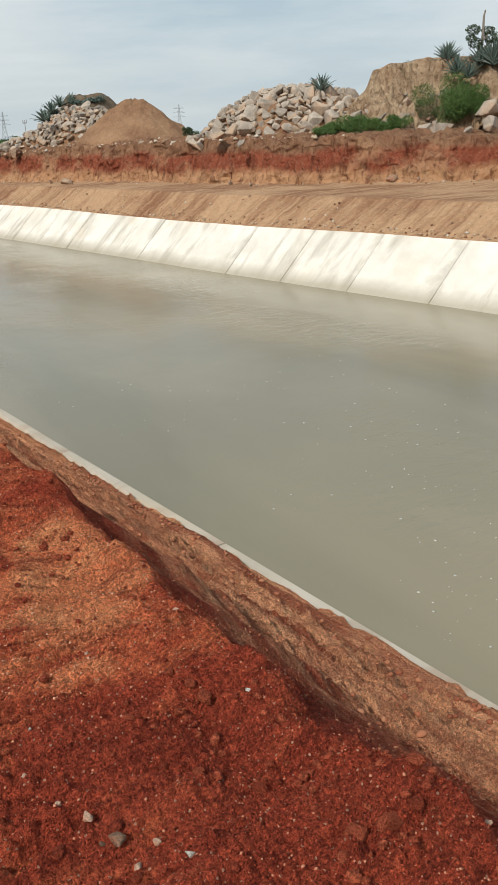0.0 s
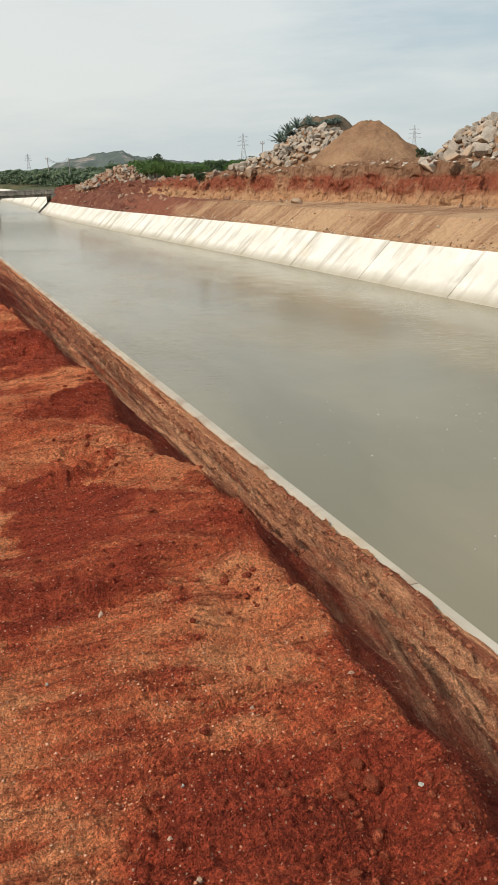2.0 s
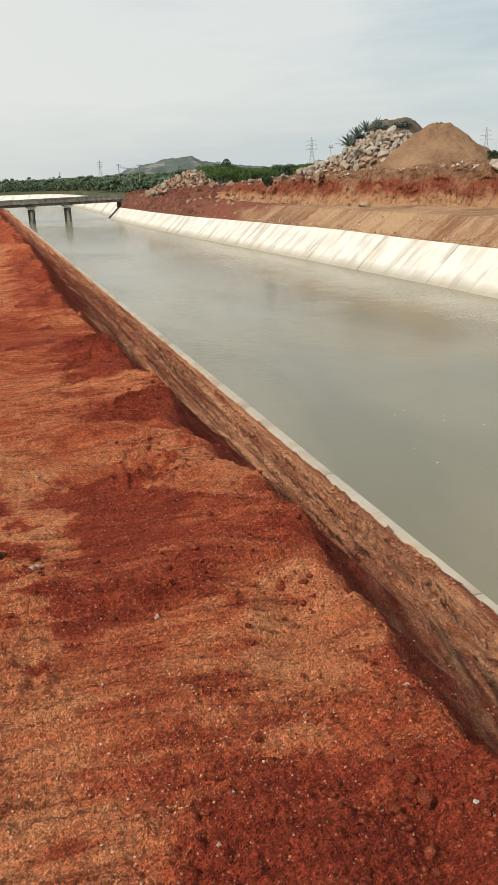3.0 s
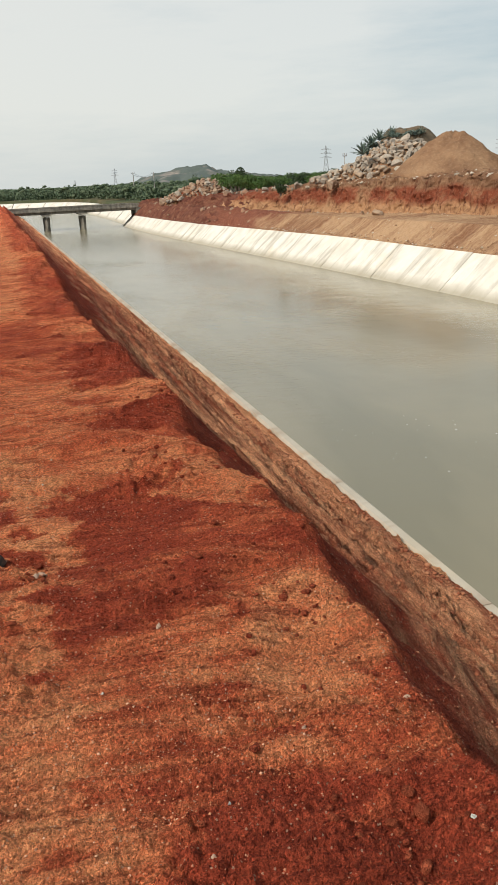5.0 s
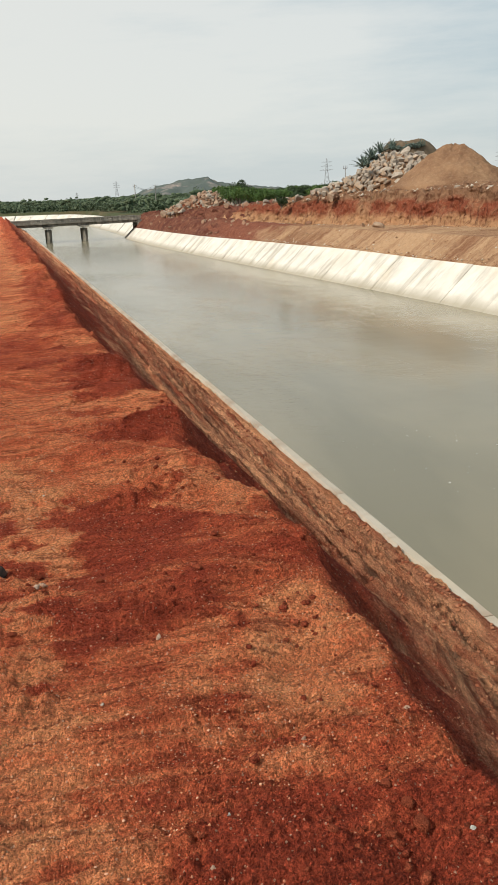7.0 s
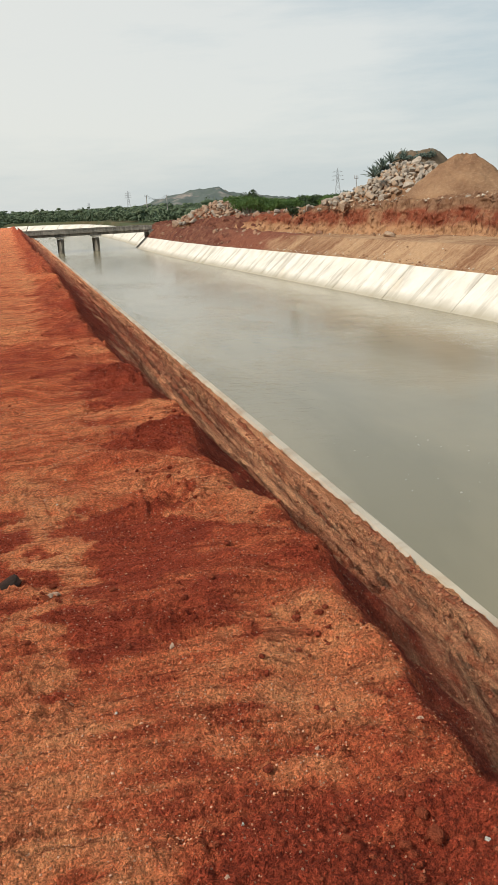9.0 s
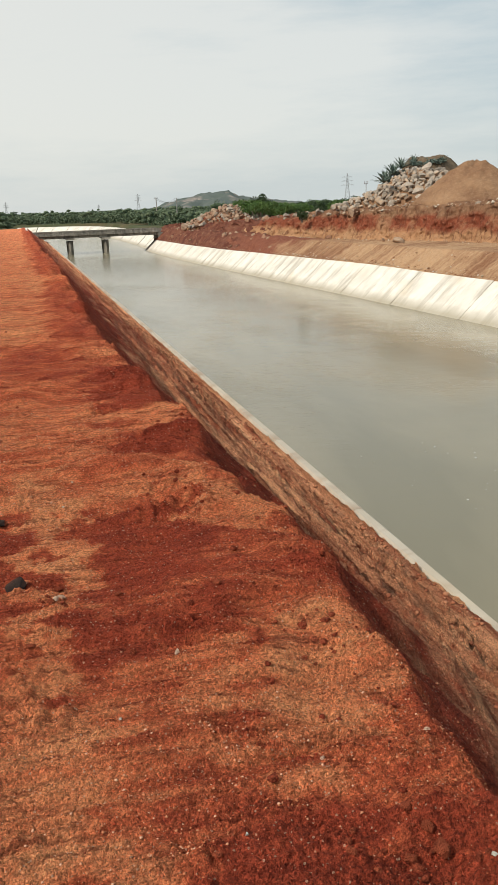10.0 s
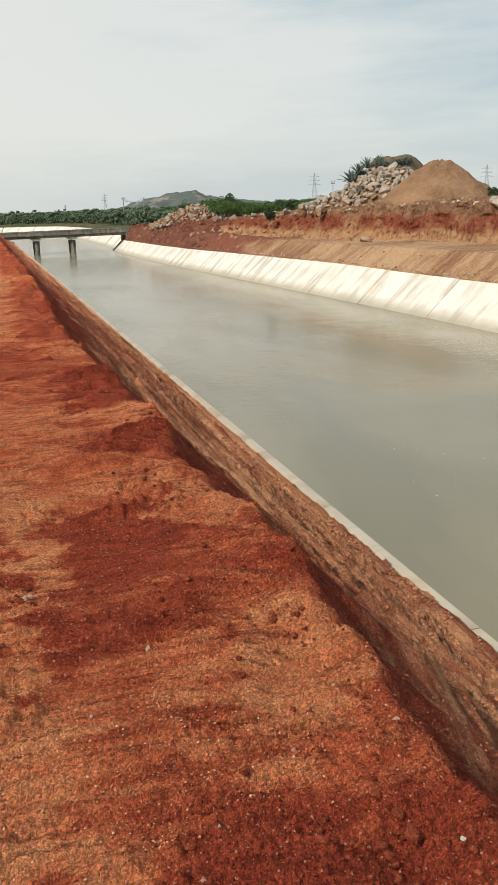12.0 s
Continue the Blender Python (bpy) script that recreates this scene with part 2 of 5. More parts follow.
def mat_water():
    """Silty canal water: opaque grey-olive body under a glossy, barely rippled skin."""
    k = Mat("silty_water", 0.16, 0.5)
    k.b.inputs["IOR"].default_value = 1.33
    silt = k.noise(0.10, 4, 0.55, k.coords((1.6, 0.55, 1)), 0.5)
    c = k.mix(k.span(silt, 0.35, 0.7), (0.198, 0.174, 0.115), (0.292, 0.247, 0.162))
    k.color(c)
    calm = k.span(k.noise(0.16, 3, 0.5, k.coords((1.3, 0.6, 1))), 0.50, 0.66, 0.06, 1.0)
    rip = k.noise(1.0, 3, 0.55, k.coords((2.4, 4.6, 1), (0, 0, 25)), 0.6)
    swell = k.noise(0.55, 2, 0.5, k.coords((1.0, 1.5, 1)))
    k.bump(swell, 0.14, 0.10)
    k.bump(k.calc("MULTIPLY", rip, calm), 0.6, 0.05)
    return k.m


def mat_concrete(name="lining_concrete", base=(0.80, 0.750, 0.665), dark=(0.42, 0.375, 0.31)):
    """Fresh cement lining with run-down stains and grime along the waterline."""
    k = Mat(name, 0.85, 0.25)
    n = k.noise(0.8, 6, 0.62)
    c = k.mix(k.span(n, 0.34, 0.7), (base[0] * 0.80, base[1] * 0.79, base[2] * 0.77), base)
    # stains that run down the slope, a different set on every panel
    info = k.rand()
    comb = k.nt.nodes.new("ShaderNodeCombineXYZ")
    k.link(k.calc("MULTIPLY", info, 37.0), comb.inputs["Y"])
    add = k.nt.nodes.new("ShaderNodeVectorMath")
    k.link(k.coords((0.20, 1.0, 0.20)), add.inputs[0])
    k.link(comb.outputs[0], add.inputs[1])
    s = k.noise(1.0, 5, 0.6, add.outputs[0], 0.35)
    c = k.mix(k.span(s, 0.51, 0.66, 0.0, 0.78), c, dark)
    c = k.mix(k.span(k.noise(0.35, 4, 0.6), 0.55, 0.7, 0, 0.35), c, (0.62, 0.50, 0.34))
    # grime that spreads from the panel's joints
    gen = k.nt.nodes.new("ShaderNodeSeparateXYZ")
    k.link(k.tc.outputs["Generated"], gen.inputs[0])
    rim = k.calc("ABSOLUTE", k.calc("SUBTRACT", gen.outputs["Y"], 0.54))
    rim = k.calc("ADD", rim, k.calc("MULTIPLY", k.calc("SUBTRACT", k.noise(0.9, 5, 0.65), 0.5), 0.55))
    c = k.mix(k.span(rim, 0.43, 0.56, 0.0, 0.55), c, dark)
    sep = k.nt.nodes.new("ShaderNodeSeparateXYZ")
    k.link(k.tc.outputs["Object"], sep.inputs[0])
    wz = k.calc("ADD", sep.outputs["Z"], k.calc("MULTIPLY", k.noise(0.7, 4, 0.6), 0.35))
    c = k.mix(k.span(wz, -4.02, -3.60, 0.72, 0.0), c, (0.33, 0.285, 0.20))
    k.color(c)
    k.bump(k.noise(9, 6, 0.65), 0.35, 0.02)
    k.bump(n, 0.25, 0.05)
    return k.m


def mat_old_concrete():
    k = Mat("old_concrete", 0.9, 0.2)
    n = k.noise(1.2, 6, 0.65)
    c = k.mix(k.span(n, 0.35, 0.68), (0.13, 0.12, 0.10), (0.34, 0.31, 0.26))
    c = k.mix(k.span(k.noise(1.0, 5, 0.6, k.coords((3, 3, 0.5))), 0.5, 0.68, 0, 0.7), c, (0.075, 0.07, 0.06))
    k.color(c)
    k.bump(n, 0.5, 0.05)
    return k.m


def mat_stone(name="quarried_granite", a=(0.30, 0.25, 0.20), b=(0.56, 0.475, 0.385), dust=(0.44, 0.29, 0.18)):
    k = Mat(name, 0.9, 0.25)
    r = k.rand()
    c = k.mix(r, a, b)
    n = k.noise(1.6, 6, 0.65)
    c = k.mix(k.span(n, 0.36, 0.66), k.mix(0.55, c, tuple(v * 0.35 for v in a)), c)
    c = k.mix(k.span(k.noise(0.7, 4, 0.6), 0.46, 0.66, 0, 0.8), c, dust)
    c = k.mix(k.span(k.noise(14, 4, 0.7), 0.5, 0.75, 0, 0.35), c, tuple(min(1, v * 1.25) for v in b))
    k.color(c)
    k.bump(n, 0.6, 0.12)
    k.bump(k.noise(9, 5, 0.7), 0.5, 0.03)
    return k.m


def mat_mound():
    k = Mat("tipped_earth", 0.95, 0.1)
    n = k.noise(0.45, 6, 0.62)
    c = k.mix(k.span(n, 0.36, 0.66), (0.200, 0.105, 0.058), (0.330, 0.195, 0.110))
    run = k.noise(1.0, 5, 0.65, k.coords((2.0, 2.0, 0.5)), 0.5)
    c = k.mix(k.span(run, 0.3, 0.5, 0.45, 0), c, (0.16, 0.085, 0.05))
    g = k.noise(6, 6, 0.72)
    c = k.mix(k.span(g, 0.5, 0.75, 0, 0.5), c, (0.47, 0.33, 0.21))
    k.color(c)
    k.bump(run, 0.6, 0.15)
    k.bump(g, 0.8, 0.10)
    return k.m


def mat_leaf(name, a, b):
    k = Mat(name, 0.6, 0.25)
    c = k.mix(k.island(), a, b)
    c = k.mix(k.span(k.noise(0.5, 3, 0.6), 0.4, 0.7, 0, 0.4), c, (b[0] * 1.25, b[1] * 1.05, b[2]))
    k.color(c)
    return k.m


def mat_simple(name, col, rough=0.8, spec=0.3, metal=0.0, n=8.0):
    k = Mat(name, rough, spec)
    k.b.inputs["Metallic"].default_value = metal
    k.color(k.mix(k.span(k.noise(n, 5, 0.65), 0.35, 0.7), tuple(v * 0.65 for v in col), col))
    return k.m


M_BANK, M_RSOIL, M_CLIFF, M_PLAIN, M_SPILL = mat_bank(), mat_right_soil(), mat_cliff(), mat_plain(), mat_spill()
M_COPING = mat_concrete("dusty_concrete", (0.52, 0.46, 0.375), (0.30, 0.20, 0.13))
M_WATER, M_LINING, M_OLDCON = mat_water(), mat_concrete(), mat_old_concrete()
M_STONE, M_MOUND = mat_stone(), mat_mound()
M_OLDMOUND = mat_simple("weathered_earth", (0.185, 0.135, 0.090), 0.95, 0.1, 0.0, 1.4)
M_REDSTONE = mat_stone("dusty_stone", (0.28, 0.165, 0.105), (0.50, 0.36, 0.25), (0.33, 0.150, 0.088))

# ---- building helpers ----


def mesh_from(name, verts, faces, mats, smooth=False, findex=None):
    me = bpy.data.meshes.new(name)
    me.from_pydata(verts, [], faces)
    for m in mats if isinstance(mats, (list, tuple)) else [mats]:
        me.materials.append(m)
    if findex is not None:
        me.polygons.foreach_set("material_index", np.asarray(findex, dtype=np.int32))
    if smooth:
        me.polygons.foreach_set("use_smooth", np.ones(len(me.polygons), dtype=bool))
    me.update()
    return me


def grid_mesh(name, P, mats, smooth=True, findex=None):
    """P: array (rows, columns, 3)."""
    r, c = P.shape[:2]
    me = bpy.data.meshes.new(name)
    i = np.arange((r - 1) * (c - 1))
    a = (i // (c - 1)) * c + i % (c - 1)
    quads = np.stack([a, a + 1, a + c + 1, a + c], 1).astype(np.int32)
    me.vertices.add(r * c)
    me.vertices.foreach_set("co", P.reshape(-1).astype(np.float32))
    me.loops.add(quads.size)
    me.loops.foreach_set("vertex_index", quads.reshape(-1))
    me.polygons.add(len(quads))
    me.polygons.foreach_set("loop_start", np.arange(0, quads.size, 4, dtype=np.int32))
    for m in mats if isinstance(mats, (list, tuple)) else [mats]:
        me.materials.append(m)
    if findex is not None:
        me.polygons.foreach_set("material_index", np.asarray(findex, dtype=np.int32).reshape(-1))
    if smooth:
        me.polygons.foreach_set("use_smooth", np.ones(len(quads), dtype=bool))
    me.update(calc_edges=True)
    return me


def bm_mesh(bm, name, material, smooth=False):
    me = bpy.data.meshes.new(name)
    bm.to_mesh(me)
    bm.free()
    me.materials.append(material)
    if smooth:
        me.polygons.foreach_set("use_smooth", np.ones(len(me.polygons), dtype=bool))
    return me


def part(name, bm, material, parent, label="", smooth=False):
    ob = new(name, bm_mesh(bm, name, material, smooth))
    ob.parent = parent
    if label:
        tagged(ob, label)
    return ob


def empty(name, at=(0, 0, 0), **tags):
    ob = new(name)
    ob.location = at
    return tagged(ob, **tags)


def box_bm(x0, x1, y0, y1, z0, z1, bevel=0.0):
    bm2 = bmesh.new()
    bmesh.ops.create_cube(bm2, size=1.0, matrix=Matrix.LocRotScale(((x0 + x1) / 2, (y0 + y1) / 2, (z0 + z1) / 2), None, (x1 - x0, y1 - y0, z1 - z0)))
    if bevel:
        bmesh.ops.bevel(bm2, geom=bm2.edges[:], offset=bevel, segments=2, affect="EDGES")
    return bm2


def polar(az, dist, z=0.0):
    return Vector((dist * math.sin(radians(az)), dist * math.cos(radians(az)), z))


WATER_Z = -4.3
COPING_X, COPING_Z = 4.32, -2.5

# ---- the near bank: flat scraped top, crumbling edge, raked slope down to the lining ----


# the broken edge: distance along the bank, and how far out it stands
EDGE = [(-3, 1.26), (0.6, 1.20), (0.85, 1.22), (1.02, 1.33), (1.2, 1.27), (1.5, 1.22), (1.68, 1.255), (1.82, 1.23), (1.97, 1.27), (2.3, 1.243), (2.45, 1.255), (2.7, 1.315),
        (3.1, 1.295), (3.55, 1.385), (4.2, 1.345), (4.4, 1.285), (5.5, 1.27), (6.45, 1.31), (7.5, 1.21), (8.76, 1.22), (9.8, 1.10), (12.2, 1.03), (17.8, 1.147), (28, 1.2), (45, 1.05), (140, 1.2)]
# torn-up patches of the top: x, y, half widths, how deep
TORN = [(0.70, 4.35, 0.26, 0.36, 1.0), (0.86, 5.75, 0.30, 0.42, 1.0), (0.74, 3.00, 0.26, 0.20, 0.8), (0.80, 2.30, 0.20, 0.16, 0.6), (0.95, 7.9, 0.35, 0.9, 0.9)]


def near_ground(X, Y):
    """Height of the near bank, and how far across it from its broken edge."""
    X, Y = np.asarray(X, float), np.asarray(Y, float)
    ey, ex = np.array(EDGE).T
    grow = 1 + 1.2 * ease(6, 25, Y)
    edge = np.interp(Y, ey, ex) + 0.013 * grow * fbm(Y * 4.5, Y * 0 + 8.0, 9, 4, 0.65)
    u = X - edge
    px = np.array([-9e9, -0.16, -0.03, 0.04, 0.12, 0.28, 0.56, 1.00, 1.60, 2.25, 2.60, 2.78, 2.92])
    pz = np.array([0.0, 0.0, -0.012, -0.06, -0.17, -0.36, -0.66, -1.10, -1.62, -2.14, -2.36, -2.45, -2.58])
    Z = np.interp(u, px, pz)
    top = 1 - ease(-0.04, 0.10, u)
    near_edge = ease(-0.9, -0.1, u) * top
    fine = 1 - ease(4, 10, Y)
    # flat top: gentle swells, scrape ridges running toward the canal, torn sheets, clods and grains
    und = 0.028 * fbm(X * 0.45, Y * 0.45, 21, 3)
    torn = sum(a * np.exp(-((X - x) / sx) ** 2 - ((Y - y) / sy) ** 2) for x, y, sx, sy, a in TORN)
    scuff = fbm(X * 1.1 + Y * 0.4, Y * 11 - X * 1.2, 27, 4, 0.6)
    ridges = 0.018 * scuff * (1 - ease(8, 20, Y)) + 0.026 * fbm(X * 1.2 + Y * 0.25, Y * 6.0, 23, 4, 0.55) * (0.5 + 0.9 * ease(-0.2, 0.6, fbm(X * 0.6, Y * 0.9, 22, 2)))
    sheet = fbm(X * 0.9 + Y * 0.3, Y * 8.5 - X * 1.6, 24, 3, 0.5)
    ridges = ridges + torn * (0.065 * sheet - 0.075 * np.exp(-(sheet / 0.11) ** 2))
    lumps = 0.036 * fbm(X * 3.0, Y * 3.6, 35, 3, 0.5) * (0.45 + near_edge)
    berm = lumps + 0.050 * near_edge * (0.4 + fbm(X * 1.3, Y * 1.1, 33, 3))
    loose = ease(-0.15, 0.55, fbm(X * 1.5, Y * 1.5, 31, 3) + 0.55 * near_edge + 0.35 * ease(2.4, 1.6, Y) * ease(0.3, 0.6, X))
    clods = np.maximum(0.50 - worley(X * 13, Y * 13, 301), 0) * 0.075 * loose * ease(-0.1, 0.5, fbm(X * 4, Y * 4, 37, 2)) * (1 - ease(7, 14, Y))
    crumbs = np.maximum(0.58 - worley(X * 34, Y * 34, 311), 0) * 0.024 * (0.30 + 0.70 * loose) * fine
    grains = (np.maximum(0.6 - worley(X * 82, Y * 82, 321), 0) * 0.011 + 0.0045 * fbm(X * 60, Y * 60, 25, 2)) * fine
    Z = Z + (0.25 + 0.75 * top) * (clods + crumbs + grains) * (1 - ease(0.9, 1.4, u)) + top * (und + ridges + berm)
    # slope: furrows along the canal, rows of turned-up clods, rubble near the lining
    sl = ease(0.35, 1.1, u) * (1 - ease(2.80, 2.92, u))
    furrow = 0.080 * fbm(u * 3.2, Y * 0.15, 41, 3) + 0.060 * fbm(u * 10, Y * 0.16, 43, 3)
    row = ease(0.0, 0.5, fbm(u * 2.6 + 0.3, Y * 0.13, 45, 3) + 0.15)
    rub = ease(1.75, 2.3, u) * (1 - ease(2.66, 2.80, u))
    stones = np.maximum(0.62 - worley(X * 9.5, Y * 8.0, 331), 0) * (0.035 * row + 0.22 * rub * ease(-0.4, 0.5, fbm(X * 1.2, Y * 1.2, 47, 3)))
    stones = stones + np.maximum(0.6 - worley(X * 22, Y * 22, 341), 0) * (0.040 * row + 0.070 * rub + 0.012) * (1 - ease(14, 30, Y))
    face = ease(0.02, 0.12, u) * (1 - ease(0.5, 0.9, u))
    crag = face * (0.045 * fbm(Y * 2.2 + u * 1.5, u * 2.0, 51, 4, 0.62) - 0.03 * np.abs(fbm(Y * 5 - u * 3, u * 2.2, 52, 3)))
    Z = Z + sl * (furrow + stones + 0.018 * fbm(X * 7, Y * 7, 49, 4, 0.65)) + crag
    # crumbled bites in the edge
    bite = np.maximum(fbm(Y * 1.7, Y * 0 + 1.5, 53, 3) - 0.05, 0) * np.exp(-((u - 0.08) / 0.10) ** 2) * 0.15
    Z = Z - bite
    Z = np.where((X > 3.7) & (X <= 4.15), np.minimum(Z, COPING_Z + 0.13 + 0.06 * fbm(X * 3, Y * 1.1, 57, 3)), Z)
    lap = np.clip(fbm(Y * 3.6, Y * 0 + 4.4, 59, 4) + 0.02, 0, 0.6) * 0.09 * (0.5 + np.maximum(0.7 - worley(X * 9, Y * 9, 351), 0))
    rim = 4.215 + 0.022 * fbm(Y * 3.9, Y * 0 + 6.1, 61, 5, 0.68) - 0.08 * ease(5, 10, Y)
    Z = np.where(X > 4.15, COPING_Z - 0.05 + (0.085 + lap) * (1 - ease(rim - 0.03, rim + 0.05, X)) + (X > 4.32) * -0.1, Z)
    Z = Z - ease(60, 135, Y) * 0.5 * (X < 1.6) + 0.10 * ease(8, 18, Y) * top * ease(-0.9, -0.2, u) * (0.3 + fbm(X * 2.6, Y * 1.1, 63, 3, 0.6))
    return Z, u


# worn and damp fields of the top: x from, x to, y from, y to, how much
WORN = [(-1.0, 0.20, 0.3, 3.0, 1.05), (0.05, 0.23, 3.0, 5.0, 1.0), (-1.6, -0.35, 3.0, 12.0, 0.8), (0.15, 0.70, 2.34, 2.75, 0.85), (0.60, 0.88, 2.28, 2.42, 0.6), (0.82, 1.30, 2.22, 2.98, 0.85),
        (-0.3, 1.10, 4.72, 5.25, 0.95), (0.95, 1.34, 3.75, 4.85, 0.85), (0.5, 1.35, 6.2, 6.65, 0.9), (-0.5, 0.60, 5.3, 7.9, 0.65), (-4.0, 0.50, 11.0, 140.0, 0.9), (0.5, 1.2, 9.3, 10.6, 0.6),
        (0.3, 1.2, 18.0, 24.0, 0.6), (0.27, 0.80, 2.75, 3.7, -0.55), (0.26, 0.86, 3.75, 4.62, -0.65), (0.5, 1.15, 5.4, 6.05, -0.45), (0.24, 1.4, 0.2, 1.98, -0.55), (0.62, 1.22, 1.98, 2.4, 0.4), (0.7, 1.35, 6.8, 9.0, -0.55),
        (-0.35, 0.02, 3.45, 4.45, -0.5), (-0.4, 0.7, 8.2, 10.8, 0.05)]


def wear(X, Y):
    """How far the bank's surface is worn down to pale gravel: wheel track, scraped bands, damp spoil."""
    Xn = X + 0.17 * fbm(X * 3.0, Y * 5.0, 113, 5, 0.65)
    Yn = Y + 0.30 * fbm(X * 1.8, Y * 4.0, 115, 5, 0.65) + 0.12 * (X - 0.5)
    w = 0.30 * fbm(X * 0.9, Y * 1.6, 111, 4)
    for x0, x1, y0, y1, a in WORN:
        m = 0.17 * min(1.0, (x1 - x0))
        n = 0.24 + 0.03 * y0
        w = w + a * ease(x0 - m, x0 + m, Xn) * (1 - ease(x1 - m, x1 + m, Xn)) * ease(y0 - n, y0 + n, Yn) * (1 - ease(y1 - n, y1 + n, Yn))
    return w


def build_near_bank():
    ys = [0.55]
    while ys[-1] < 135:
        ys.append(ys[-1] * 1.0052 + 0.0006)
    ys = np.array([-2500, -600, -150, -60, -25, -12, -6, -3, -1.6, -0.8, -0.3, 0.0, 0.2, 0.4] + ys)
    xs = np.concatenate([[-3000, -900, -300, -120, -60, -35, -22, -15, -11, -8.5, -6.8, -5.5, -4.6, -3.9, -3.3, -2.9, -2.5, -2.2, -2.0, -1.8],
                         np.arange(-1.6, -0.3, 0.025), np.arange(-0.3, 1.5, 0.0062), np.arange(1.5, 4.34, 0.0145)])
    X, Y = np.meshgrid(xs, ys)
    Z, u = near_ground(X, Y)
    me = grid_mesh("bank_near", np.stack([X, Y, Z], 2), M_BANK)
    for nm, val in (("worn", wear(X, Y) - 0.9 * ease(-0.02, 0.10, u)), ("slope", ease(0.22, 1.15, u + 0.28 * fbm(Y * 0.8, u * 2, 7, 3)) * (1 - 0.55 * ease(7, 22, Y) * (1 - ease(1.9, 2.6, u))))):
        at = me.attributes.new(nm, "FLOAT", "POINT")
        at.data.foreach_set("value", val.reshape(-1).astype(np.float32))
    return tagged(new("bank_near", me), "red scraped earth bank with a crumbling edge above the canal", "earth bank", kind="structure")


build_near_bank()

# ---- the far bank, as lines along the canal joined into one sheet ----
V = np.array([-60.0, -20, 0, 18, 25, 31, 40, 53, 68, 88, 105, 130])
XW = np.array([24.2, 23.4, 22.9, 22.2, 21.75, 21.4, 21.1, 20.55, 19.8, 18.9, 18.4, 18.4])
ZT = np.array([-2.36, -2.36, -2.36, -2.36, -2.36, -2.46, -2.5, -2.44, -2.53, -2.68, -2.74, -2.82])
LEAN = 1.05


def line(xs, ys, zs):
    return np.stack([np.array(xs, float), np.array(ys, float), np.array(zs, float)], 1)


FOOT = line(XW + LEAN * (ZT - WATER_Z), V, ZT + 0.03)
BERM = line([30, 28, 27, 26.1, 25.7, 25.0, 24.5, 24.0, 23.2, 22.3, 21.5, 21.3], [-58, -18, 2, 20, 28, 33.8, 45, 59, 72, 91, 107, 131],
            [-1.27, -1.27, -1.27, -1.27, -1.26, -1.27, -1.28, -1.35, -1.35, -1.35, -1.3, -1.2])
BASE = line([90, 68, 52, 37.6, 33.2, 30.9, 29.3, 26.3, 24.6, 23.6, 22.8, 22.5], [-50, -10, 12, 28.5, 33.8, 40.5, 54, 66, 77, 94, 109, 132],
            [-1.25, -1.25, -1.25, -1.27, -1.27, -1.28, -1.28, -1.33, -1.33, -1.3, -1.25, -1.15])
TOP = line([91, 69, 53, 38.6, 34.1, 31.8, 30.3, 27.5, 25.7, 24.9, 24.0, 23.4], [-49, -9.2, 12.8, 29.2, 34.4, 41.0, 54.5, 66.5, 77.5, 94.3, 109.3, 132],
           [.7, .7, .7, .75, 1.05, 1.15, 1.1, .72, .25, -.15, -.45, -.8])
LEDGE = line([93, 71, 55.5, 41.2, 36.5, 34.3, 33, 30.7, 29.3, 28.5, 27.5, 27], [-47, -7, 15, 31.4, 36.4, 42.6, 55.6, 67.6, 78.6, 95, 110, 132.5],
             [1.05, 1.05, 1.05, 1.1, 1.35, 1.4, 1.4, 1.3, .9, .25, -.3, -.7])
BACK = line([140, 120, 105, 80, 72, 68, 66, 64, 64, 64, 64, 64], [-20, 15, 40, 60, 66, 70, 78, 88, 100, 112, 122, 137],
            [0, 0, 0.2, 0.3, 0.3, 0.3, 0.2, 0, -.2, -.4, -.6, -.8])
FAR = line([2500, 2500, 2500, 2500, 2300, 2100, 1900, 1700, 1500, 1300, 1100, 900], [-900, -100, 200, 300, 320, 330, 330, 320, 300, 270, 230, 160], [-1] * 12)


